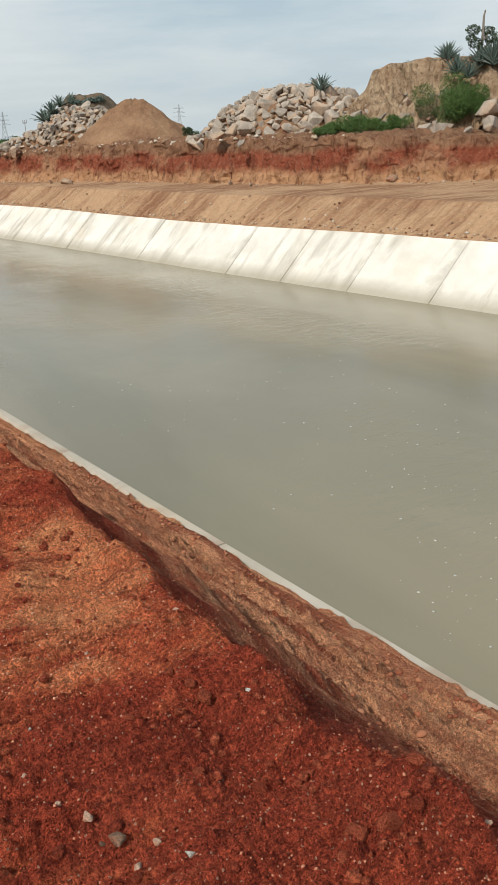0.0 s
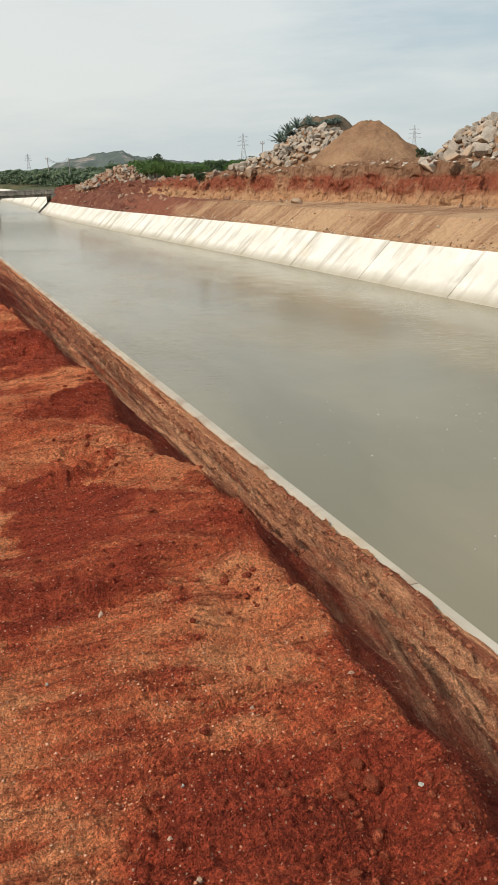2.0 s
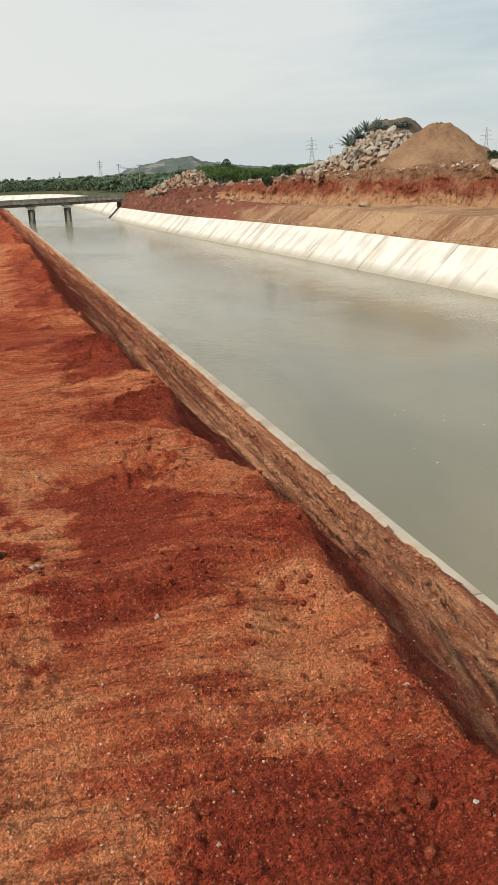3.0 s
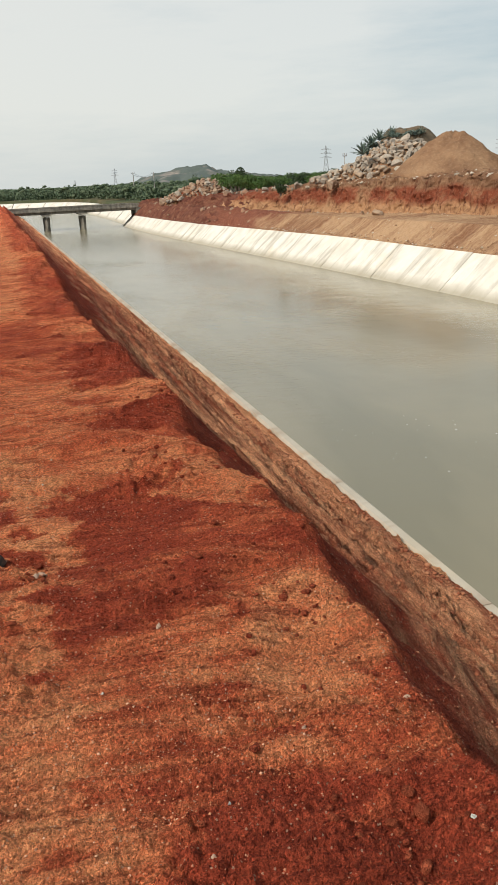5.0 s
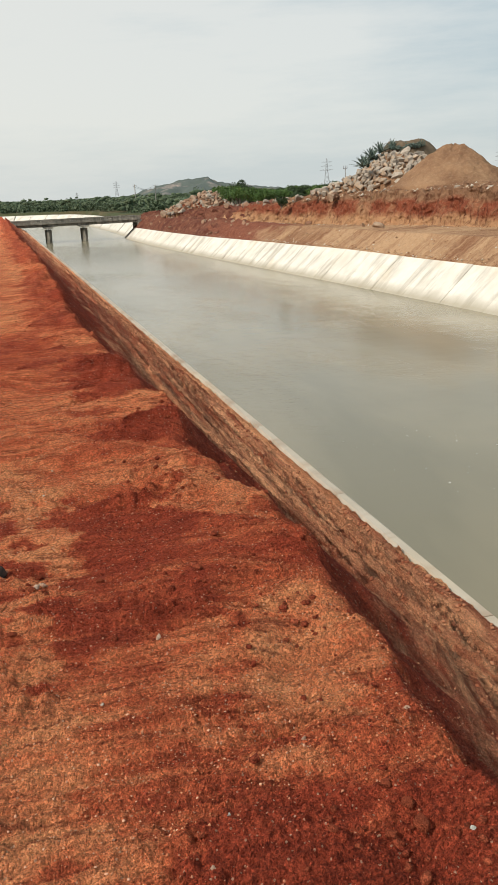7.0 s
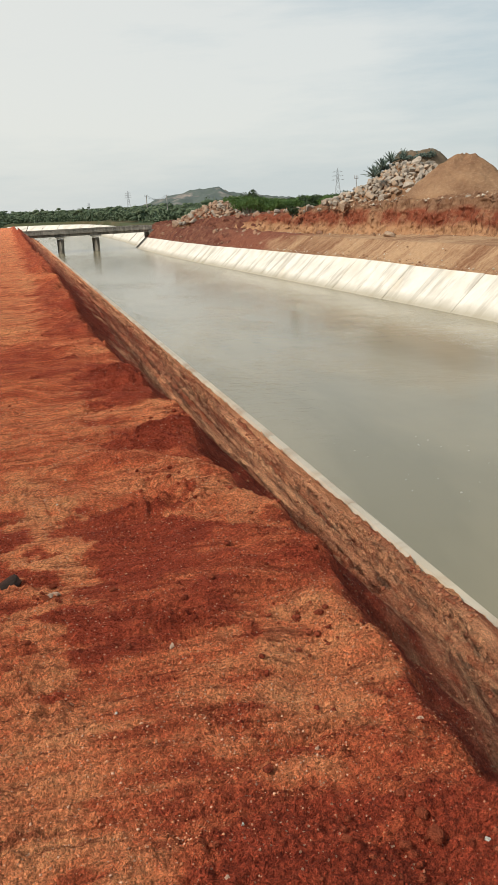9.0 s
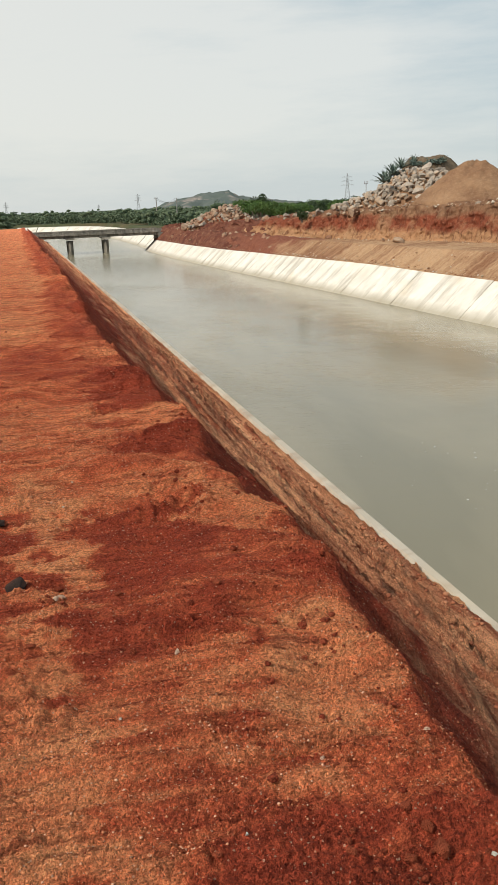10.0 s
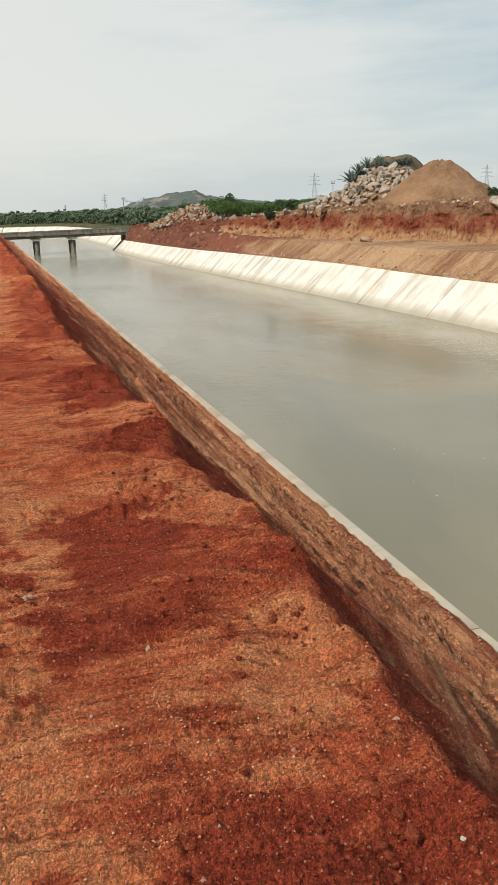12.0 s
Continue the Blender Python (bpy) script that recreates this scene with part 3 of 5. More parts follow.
def build_far_bank():
    # stations along the canal, dense where the camera looks
    cs = np.concatenate([np.arange(-60, -2, 4.0), np.arange(-2, 14, 0.6), np.arange(14, 75, 0.13), np.arange(75, 130.01, 0.35)])

    def at(ln):
        return np.stack([np.interp(cs, V, ln[:, k]) for k in range(3)], 1)
    keys = [at(k) for k in (FOOT, BERM, BASE, TOP, LEDGE, BACK, FAR)]
    counts = [26, 22, 30, 16, 14, 6]
    rows, kind = [], []
    under = keys[0].copy()
    under[:, 0] += 0.6
    under[:, 2] -= 1.2
    rows.append(under), kind.append(0)
    for a, b, n, kd in zip(keys[:-1], keys[1:], counts, (0, 1, 2, 3, 4, 5)):
        for i in range(n):
            t = i / n
            rows.append(a + (b - a) * t), kind.append(kd + t)
    rows.append(keys[-1]), kind.append(6.0)
    P = np.stack(rows, 0)
    K = np.array(kind)[:, None] + 0 * P[:, :, 0]
    X, Y, Z = P[:, :, 0].copy(), P[:, :, 1].copy(), P[:, :, 2].copy()
    C = np.broadcast_to(cs[None, :], X.shape)
    # earth slope: shallow rake marks down it, lumps at the foot
    s = (K < 1)
    Z += s * (0.05 * fbm(C * 1.6 + K * 0.8, K * 1.2, 61, 3) * np.clip(K * 3, 0, 1) + 0.05 * fbm(X * 2, Y * 2, 63, 3) * ease(0.0, 0.1, K))
    # rough red rubble where the slope spills over the lining far along
    spill = ease(62, 85, C) * (K < 3)
    Z += spill * (0.10 + 0.24 * fbm(X * 0.7, Y * 0.7, 65, 4) + 0.10 * fbm(X * 2, Y * 2, 66, 3)) * np.clip(K * 4, 0, 1)
    # haul road: long ruts
    rd = ((K >= 1) & (K < 2))
    Z += rd * (0.05 * fbm(K * 7, C * 0.15, 67, 3) + 0.02 * fbm(X * 1.5, Y * 1.5, 69, 3))
    # cut face: buttresses and gouges pushed in and out, crumbled foot
    cf = np.clip((K - 1.9) * 6, 0, 1) * (1 - np.clip((K - 3.3) * 2, 0, 1))
    kk = np.clip(K - 2, 0, 1)
    push = 0.30 * fbm(C * 0.45, kk * 0.4, 71, 3) + 0.20 * fbm(C * 1.5, kk * 3.5, 73, 4) + 0.10 * fbm(C * 4.5, kk * 9, 75, 3)
    ledge_step = 0.25 * np.sin(kk * 14 + 2 * fbm(C * 0.3, kk, 77, 2)) * ease(0.1, 0.3, kk) * (1 - ease(0.8, 1, kk))
    off = cf * (push + 0.22 * ledge_step * (0.5 + fbm(C * 0.6, kk * 2, 78, 2)))
    X += off * 0.85
    Y += off * 0.5
    Z += cf * 0.10 * fbm(C * 2.2, K * 9, 79, 3)
    Z += np.clip((K - 2.8) * 5, 0, 1) * (1 - ease(4.2, 5, K)) * (0.16 * fbm(X * 0.8, Y * 0.8, 81, 4) + 0.10 * fbm(X * 2.5, Y * 2.5, 83, 3))
    P = np.stack([X, Y, Z], 2)
    km = (K[:-1, :-1] + K[1:, 1:]) / 2
    cm = (C[:-1, :-1] + C[1:, 1:]) / 2
    idx = np.where(km < 2, 0, np.where(km < 4.3, 1, 2))
    idx = np.where((km < 3.6) & (cm + 7 * vnoise(cm * 0.3, km * 4, 3) + 5 * np.clip(km - 1.5, 0, 1) > 84), 3, idx)
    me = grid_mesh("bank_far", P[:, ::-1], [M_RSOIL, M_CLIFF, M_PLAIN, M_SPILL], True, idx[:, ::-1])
    at_ = me.attributes.new("spill", "FLOAT", "POINT")
    at_.data.foreach_set("value", ease(58, 80, C + 8 * np.clip(K - 0.5, 0, 1))[:, ::-1].reshape(-1).astype(np.float32))
    return tagged(new("bank_far", me), "brown earth slope, haul road and red cut face across the canal", "earth bank", kind="structure")


build_far_bank()


# ---- plain to the horizon, with the canal's bend sunk into it ----
BEND = np.array([(19.2, 128), (20.0, 150), (20.5, 180), (20.2, 215), (18, 240), (13, 254), (5, 262), (-8, 267), (-30, 271), (-70, 275), (-140, 278)], float)


def build_plain():
    xs = np.concatenate([[-4500, -2500, -1400, -800, -450, -260, -170, -120, -90], np.arange(-75, 61, 1.5), [75, 95, 130, 180, 260, 450, 800, 1400, 2500, 4500]])
    ys = np.concatenate([np.arange(131, 320, 1.5), [325, 335, 350, 375, 410, 470, 560, 700, 900, 1200, 1700, 2400, 3400, 4800]])
    X, Y = np.meshgrid(xs, ys)
    D = np.full(X.shape, 1e9)
    cen = BEND + np.array([-7.2, -1.0])
    cen[5:] += np.array([1.5, -6])
    for a, b in zip(cen[:-1], cen[1:]):
        d = b - a
        t = np.clip(((X - a[0]) * d[0] + (Y - a[1]) * d[1]) / (d @ d), 0, 1)
        D = np.minimum(D, np.hypot(X - a[0] - t * d[0], Y - a[1] - t * d[1]))
    Z = -1.6 + 0.3 * fbm(X * 0.02, Y * 0.02, 91, 3) + 0.2 * ease(300, 600, Y)
    Z = np.where(D < 11.6, np.minimum(Z, -5.6), Z)
    me = grid_mesh("ground", np.stack([X, Y, Z], 2), M_PLAIN)
    tagged(new("ground", me), "flat scrubby plain reaching the horizon", "ground", kind="structure")


build_plain()

# ---- water ----


def build_water():
    ys = np.concatenate([[-400, -100, -30, -10], np.arange(0, 140, 2.0), np.arange(140, 300, 6)])
    P = np.zeros((len(ys), 9, 3))
    for i, y in enumerate(ys):
        P[i, :, 0] = np.linspace(5.3 if y < 130 else -160, 27 if y < 130 else 26, 9)
        P[i, :, 1] = y
        P[i, :, 2] = WATER_Z
    tagged(new("water", grid_mesh("water", P, M_WATER)), "calm silty grey-green canal water", "water", kind="structure")


build_water()

# ---- concrete linings, panel by panel ----
M_JOINT = mat_simple("joint_mortar", (0.22, 0.19, 0.15), 0.95, 0.1)


def build_lining(name, label, sections, bed, material=M_LINING):
    """sections: per panel, two profiles (start, end) of three or more points from the water up; one slab each."""
    root = new(name, bed)
    tagged(root, label, "canal lining", kind="structure")
    for a, b in sections:
        n = len(a)
        thick = Vector((0.0, 0.0, -0.10))
        vs = [*a, *b, *[p + thick for p in a], *[p + thick for p in b]]
        fs = []
        for i in range(n - 1):
            fs += [(i, i + 1, n + i + 1, n + i), (2 * n + i, 3 * n + i, 3 * n + i + 1, 2 * n + i + 1),
                   (i, 2 * n + i, 2 * n + i + 1, i + 1), (n + i, n + i + 1, 3 * n + i + 1, 3 * n + i)]
        fs += [(0, n, 3 * n, 2 * n), (n - 1, 3 * n - 1, 4 * n - 1, 2 * n - 1)]
        me = mesh_from("concrete_panel", [tuple(v) for v in vs], fs, material)
        ob = new("concrete_panel", me)
        ob.parent = root


def far_profile(v, rng, j):
    xw, zt = float(np.interp(v, V, XW)), float(np.interp(v, V, ZT))
    pts = []
    for k in range(5):
        z = WATER_Z - 0.5 + (zt + 0.02 - WATER_Z + 0.5) * k / 4
        pts.append(Vector((xw + LEAN * (z - WATER_Z), v, z + j + rng.uniform(-0.012, 0.012))))
    pts.append(pts[-1] + Vector((0.35, 0, 0.005)))
    return pts


def far_lining():
    rng = random.Random(4)
    secs, v = [], -21.0
    cuts = []
    while v < 131:
        cuts.append(v)
        v += rng.choice((3.6, 3.75, 3.9))
    for a, b in zip(cuts[:-1], cuts[1:]):
        j = rng.uniform(-0.012, 0.012)
        secs.append((far_profile(a + 0.012, rng, j), far_profile(b - 0.012, rng, j)))
    vs, fs = [], []
    st = np.arange(-60, 131, 2.0)
    for i, v in enumerate(st):
        xw, zt = float(np.interp(v, V, XW)), float(np.interp(v, V, ZT))
        for z in (WATER_Z - 0.6, zt - 0.06):
            vs.append((xw + LEAN * (z - WATER_Z) + 0.05, v, z - 0.05))
        if i:
            fs.append((2 * i - 2, 2 * i, 2 * i + 1, 2 * i - 1))
    build_lining("lining_far", "sunlit pale concrete canal lining with dark run-down stains", secs, mesh_from("lining_bed", vs, fs, M_JOINT))


def near_lining():
    rng = random.Random(5)
    secs, y = [], -16.0

    def prof(y):
        w = 0.012 * math.sin(y * 0.9) + 0.01 * math.sin(y * 2.3)
        return [Vector((COPING_X + 0.98 * 2.3, y, COPING_Z - 2.3)), Vector((COPING_X + 0.98 * 1.0, y, COPING_Z - 1.0)), Vector((COPING_X + 0.05, y, COPING_Z - 0.035)),
                Vector((COPING_X + 0.01, y, COPING_Z + w)), Vector((COPING_X - 0.09, y, COPING_Z + w)), Vector((COPING_X - 0.13, y, COPING_Z - 0.06))]
    while y < 131:
        secs.append((prof(y + 0.008)[::-1], prof(y + 3.742)[::-1]))
        y += 3.75
    st = np.arange(-60, 132, 3.0)
    vs, fs = [], []
    for i, v in enumerate(st):
        vs += [(COPING_X - 0.1, v, COPING_Z - 0.12), (COPING_X + 2.3, v, COPING_Z - 2.45)]
        if i:
            fs.append((2 * i - 2, 2 * i - 1, 2 * i + 1, 2 * i))
    build_lining("lining_near", "pale concrete lining edge below the red earth slope", secs, mesh_from("lining_bed", vs, fs, M_JOINT), M_COPING)


far_lining()
near_lining()


def bend_lining():
    """The canal's outer lining where it swings away beyond the bridge."""
    pts = BEND
    d = np.gradient(pts, axis=0)
    nrm = np.stack([d[:, 1], -d[:, 0]], 1) / np.hypot(d[:, 0], d[:, 1])[:, None]
    root = tagged(new("lining_bend"), "pale concrete lining where the canal bends away", "canal lining", kind="structure")
    for i in range(len(pts) - 1):
        for a0, a1 in ((0.01, 0.495), (0.505, 0.99)):
            q = []
            for t in (a0, a1):
                p, n = pts[i] * (1 - t) + pts[i + 1] * t, nrm[i] * (1 - t) + nrm[i + 1] * t
                for off, z in ((-0.8, -5.1), (2.1, -2.30), (3.1, -2.25), (3.1, -3.0)):
                    q.append((p[0] + n[0] * off, p[1] + n[1] * off, z))
            ob = new("concrete_panel", mesh_from("concrete_panel", q, [(0, 1, 5, 4), (1, 2, 6, 5), (2, 3, 7, 6)], M_LINING))
            ob.parent = root


bend_lining()

# ---- stones ----


def boulder_mesh(seed, material, pts=17, flat=0.75):
    rng = random.Random(seed)
    bm = bmesh.new()
    for _ in range(pts):
        v = Vector((rng.gauss(0, 1), rng.gauss(0, 1), rng.gauss(0, 1))).normalized()
        v = v * (0.60 / max(abs(v.x), abs(v.y), abs(v.z))) ** 0.55 * 1.12
        v = Vector((v.x * rng.uniform(0.8, 1.1), v.y * rng.uniform(0.7, 1.0), v.z * flat * rng.uniform(0.8, 1.1)))
        bm.verts.new(v * 0.55)
    res = bmesh.ops.convex_hull(bm, input=bm.verts[:])
    junk = list({e for e in res["geom_interior"] + res["geom_unused"] if isinstance(e, bmesh.types.BMVert)})
    bmesh.ops.delete(bm, geom=junk, context="VERTS")
    bmesh.ops.dissolve_limit(bm, angle_limit=radians(14), verts=bm.verts[:], edges=bm.edges[:])
    bmesh.ops.bevel(bm, geom=bm.edges[:], offset=0.022, segments=1, affect="EDGES")
    return bm_mesh(bm, "boulder", material)


STONES = [boulder_mesh(100 + i, M_STONE, 12 + i % 4, (0.65, 0.8, 0.95, 0.55)[i % 4]) for i in range(14)]
RUBBLE = [boulder_mesh(200 + i, M_REDSTONE, 14, (0.6, 0.8, 0.9)[i % 3]) for i in range(6)]


def put_stone(mesh, at, size, rng, parent=None, name="boulder", tilt=40):
    ob = new(name, mesh)
    s = (size * rng.uniform(0.85, 1.3), size * rng.uniform(0.75, 1.1), size * rng.uniform(0.75, 1.1))
    ob.matrix_world = pose(*at, rng.uniform(-tilt, tilt), rng.uniform(-tilt, tilt), rng.uniform(0, 360)) @ Matrix.Diagonal((*s, 1))
    if parent:
        ob.parent = parent
    return ob


def ground_patch(name, parent, az, dist, zb, S, R, H, material, rough=0.12, seed=0, label=""):
    """An earth body as a skirted height field; H(s, r) in metres above zb, s sideways, r away."""
    s, r = np.meshgrid(S, R)
    h = H(s, r)
    h = np.where(h < 0.15, h - (0.15 - h) * 5 - 0.25, h)
    h = h + rough * fbm(s * 1.1, r * 1.1, seed, 4, 0.6) * np.clip(h, 0.15, 1)
    a = radians(az)
    X = dist * math.sin(a) + s * math.cos(a) + r * math.sin(a)
    Y = dist * math.cos(a) - s * math.sin(a) + r * math.cos(a)
    ob = new(name, grid_mesh(name, np.stack([X, Y, zb + h], 2), material))
    if parent:
        ob.parent = parent
    return ob


def place(az, dist, s, r):
    a = radians(az)
    return dist * math.sin(a) + s * math.cos(a) + r * math.sin(a), dist * math.cos(a) - s * math.sin(a) + r * math.cos(a)


def stone_heap(label, az, dist, zb, prof_s, prof_h, front, n, lo, hi, seed, meshes, core):
    root = empty("stone_heap", place(az, dist, 0, 0) + (zb,), label=label, category="stone heap")
    inv = root.matrix_basis.inverted()

    def H(s, r):
        h = np.interp(s, prof_s, prof_h)
        run = np.clip(1 - np.abs(r) / (front * np.clip(h / max(prof_h), 0.4, 1)), 0, 1)
        return h * np.sqrt(run) * 0.98 - 0.3 * (run <= 0)
    S, R = np.arange(prof_s[0] - 0.6, prof_s[-1] + 0.6, 0.3), np.arange(-front - 0.4, front + 0.5, 0.3)
    ob = ground_patch("earth_core", root, az, dist, zb, S, R, lambda s, r: H(s, r) - 0.28, core, 0.2, seed)
    ob.matrix_parent_inverse = inv
    rng = random.Random(seed)
    made, tries = [], 0
    while len(made) < n and tries < n * 60:
        tries += 1
        s, r = rng.uniform(prof_s[0], prof_s[-1]), rng.uniform(-front, front * 0.55)
        h = float(H(np.array(s), np.array(r)))
        if h < 0.05:
            continue
        size = lo + (hi - lo) * rng.random() ** 1.5
        if any((s - a) ** 2 + (r - b) ** 2 + (h - c) ** 2 < (0.28 * (size + d)) ** 2 for a, b, c, d in made):
            continue
        made.append((s, r, h, size))
        x, y = place(az, dist, s, r)
        st = put_stone(rng.choice(meshes), (x, y, zb + h - size * 0.12), size, rng, None)
        st.parent, st.matrix_parent_inverse = root, inv
    return root


stone_heap("heap of grey quarried granite boulders on the terrace", 39.05, 58, 1.15,
           [-5.6, -4.8, -3.5, -2.0, 0, 2.2, 4.6, 6.0], [0.2, 0.95, 2.0, 2.8, 3.25, 3.15, 2.7, 1.9], 3.6, 300, 0.55, 1.7, 11, STONES, M_MOUND)
stone_heap("long heap of broken grey and tan stone beside the earth mound", 25.7, 76, 1.1,
           [-6.8, -5.7, -2.8, -0.5, 1.3, 3.0, 4.9], [0.25, 0.5, 1.6, 3.1, 3.2, 2.8, 1.2], 4.3, 300, 0.50, 1.25, 12, STONES, M_MOUND)
stone_heap("low heap of dusty red and tan broken stone", 13.5, 114, -0.75,
           [-5.4, -3.4, -1.2, 0.5, 1.6, 2.8, 3.9], [0.3, 1.3, 2.2, 2.75, 2.6, 1.6, 0.5], 3.2, 190, 0.50, 1.3, 13, STONES[:6] + RUBBLE + RUBBLE, M_CLIFF)


def earth_mound():
    def H(s, r):
        q = np.hypot(s / 4.8, r / 4.3)
        return 3.60 * np.clip(1.06 - np.sqrt(q * q + 0.035), -0.25, 2) * (1 + 0.05 * np.sin(3 * np.arctan2(s, r + 1e-6) + 1))
    ob = ground_patch("earth_mound", None, 29.65, 70, 1.2, np.arange(-5, 5.01, 0.12), np.arange(-5, 5.01, 0.12), H, M_MOUND, 0.13, 301)
    tagged(ob, "tipped conical mound of brown earth beside the stone heap", "earth mound")

    def H2(s, r):
        q = np.hypot(s / 3.6, r / 3.2)
        return 4.1 * np.clip(1.15 - q ** 2.6, -0.2, 1)
    ob = ground_patch("earth_mound", None, 26.8, 81.0, 1.1, np.arange(-4.4, 4.41, 0.16), np.arange(-4, 4.01, 0.16), H2, M_OLDMOUND, 0.16, 305)
    tagged(ob, "old dark earth mound overgrown with scrub behind the stones", "earth mound")


earth_mound()


def mat_mesa():
    """Layered old soil with pale clods and fissures, coloured darker where the bump sinks."""
    k = Mat("old_ground", 0.95, 0.1)
    n = k.noise(0.9, 6, 0.66, k.coords((1, 1, 1.8)))
    c = k.mix(k.span(n, 0.36, 0.66), (0.30, 0.190, 0.110), (0.56, 0.410, 0.265))
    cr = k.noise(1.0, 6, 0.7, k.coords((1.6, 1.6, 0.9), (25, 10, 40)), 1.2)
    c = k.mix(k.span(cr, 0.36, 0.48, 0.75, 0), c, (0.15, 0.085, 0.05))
    g = k.noise(6, 6, 0.72)
    c = k.mix(k.span(g, 0.5, 0.72, 0, 0.55), c, (0.56, 0.44, 0.31))
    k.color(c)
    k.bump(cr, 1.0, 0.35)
    k.bump(n, 0.8, 0.3)
    k.bump(g, 0.9, 0.1)
    return k.m


M_MESA = mat_mesa()


def mesa():
    """A block of old ground left standing, broken away along its front."""
    def H(s, r):
        top = np.interp(s, [-6.6, -5.4, -4.4, -3.7, -3.25, -2.4, 0.0, 4, 9], [0.3, 1.0, 1.8, 2.5, 3.5, 3.85, 4.15, 4.05, 3.7])
        lip = -1.1 + 0.55 * fbm(s * 0.8, s * 0 + 2, 321, 3) - 1.3 * ease(1.0, 4.5, s) * 0.5
        steep = np.interp(r - lip, [-4.6, -3.2, -1.9, -0.9, -0.3, 0.05], [0.0, 0.20, 0.44, 0.64, 0.84, 1.0])
        soft = np.interp(r - lip, [-4.2, -2.0, 0.6], [0.0, 0.45, 1.0])
        f = steep + (soft - steep) * ease(0.5, 3.0, s)
        back = 1 - ease(4.5, 8, r)
        crag = (0.62 * fbm(s * 1.1, r * 1.1, 323, 5, 0.68) - 0.55 * np.abs(fbm(s * 0.6 + r * 0.5, r * 1.2, 327, 3)) + 0.16 * np.sin(7 * f + 2 * fbm(s * 0.5, r * 0.5, 329, 2))) * (f > 0.05) * (f < 0.96)
        return top * f * back + crag - 0.25 * (f <= 0)
    ob = ground_patch("earth_block", None, 48.1, 57, 1.2, np.arange(-6.6, 9.6, 0.09), np.arange(-5.6, 8.2, 0.09), H, M_MESA, 0.10, 325)
    tagged(ob, "broken-away block of brown earth with agaves on top", "earth block")


mesa()


def loose_stones():
    """Single boulders along the terrace edge, the road and the cut's foot: az, distance, height, size."""
    rng = random.Random(21)
    big = [(49.11, 51.0, 1.45, 1.45), (48.04, 51.5, 1.35, 1.0), (47.08, 51.2, 1.35, 0.7), (51.68, 51.0, 2.2, 1.5), (52.00, 50.0, 1.5, 1.3), (50.72, 50.4, 1.2, 0.9),
           (34.88, 53.5, 1.45, 1.35), (33.60, 56, 1.4, 0.9), (33.06, 57, 1.3, 0.7), (36.27, 51.5, 0.95, 0.7), (43.76, 53.5, 2.2, 1.15), (43.01, 53, 1.7, 0.7),
           (46.65, 53.0, 1.9, 1.7), (30.17, 63.0, 0.95, 0.9), (28.89, 63.1, 0.9, 0.6), (31.99, 59, 1.0, 0.6), (23.75, 72.5, 0.90, 0.8), (25.47, 71.0, 1.05, 0.7), (22.58, 74.5, 0.85, .8)]
    for az, d, z, s in big:
        p = polar(az, d)
        tagged(put_stone(rng.choice(STONES), (p.x, p.y, z), s, rng, tilt=25), "pale weathered boulder on the terrace edge", "boulder", "boulders along the cut")
    for i in range(58):
        s, r = rng.uniform(-4.6, 1.2), rng.uniform(-5.0, -2.0)
        x, y = place(48.1, 57, s, r)
        size = 0.22 + 0.6 * rng.random() ** 2.2
        z = 1.2 + float(np.interp(r + 1.1, [-4.6, -3.2, -1.9, -0.9], [0.0, 0.20, 0.44, 0.64])) * float(np.interp(s, [-4.8, -3.5, -2.4, 0], [1.1, 3.0, 3.85, 4.15]))
        tagged(put_stone(rng.choice(STONES + RUBBLE), (x, y, z - 0.05), size, rng), "tan clod fallen down the broken earth block", "boulder", "clods on the earth block")
    low = [(46.01, 47.3, -1.04, 0.62), (24.93, 62.5, -1.17, 0.85), (23.97, 65.0, -1.27, 0.6), (47.72, 46.4, -1.10, 0.35), (35.52, 50.0, -1.17, 0.4), (36.81, 49.6, -1.17, 0.45),
           (20.33, 74, -1.27, 0.6), (19.26, 78, -1.22, 0.55), (18.40, 82, -1.32, 0.6)]
    for az, d, z, s in low:
        p = polar(az, d)
        tagged(put_stone(rng.choice(RUBBLE), (p.x, p.y, z), s, rng), "fallen stone at the foot of the red cut", "boulder", "fallen stones")
    # rows of tipped stones on the terrace edge farther on
    for i in range(46):
        az = rng.uniform(14.8, 22.5)
        d = float(np.interp(az, [14.4, 17.1, 19.8, 22.5], [100, 88, 79, 71])) + rng.uniform(-1.5, 1.8)
        p = polar(az, d)
        z = float(np.interp(az, [14.4, 17.1, 19.8, 22.5], [-0.1, 0.25, 0.55, 0.65])) + rng.uniform(-0.1, 0.25)
        s = 0.3 + 0.75 * rng.random() ** 1.7
        tagged(put_stone(rng.choice(STONES + RUBBLE), (p.x, p.y, z), s, rng), "tipped stone on the crest of the far bank", "boulder", "stones on the bank crest")
    # broken stone in the red spill above the lining
    for i in range(60):
        v = rng.uniform(70, 118)
        t = rng.uniform(0.1, 1.9)
        a = np.array([np.interp(v, V, FOOT[:, k]) for k in range(3)])
        b = np.array([np.interp(v, V, BERM[:, k]) for k in range(3)])
        c = np.array([np.interp(v, V, BASE[:, k]) for k in range(3)])
        q = a + (b - a) * t if t < 1 else b + (c - b) * (t - 1)
        s = 0.22 + 0.6 * rng.random() ** 2
        tagged(put_stone(rng.choice(RUBBLE), (q[0], q[1], q[2] + 0.05), s, rng), "dusty stone lying in the red spill", "boulder", "stones in the red spill")


loose_stones()


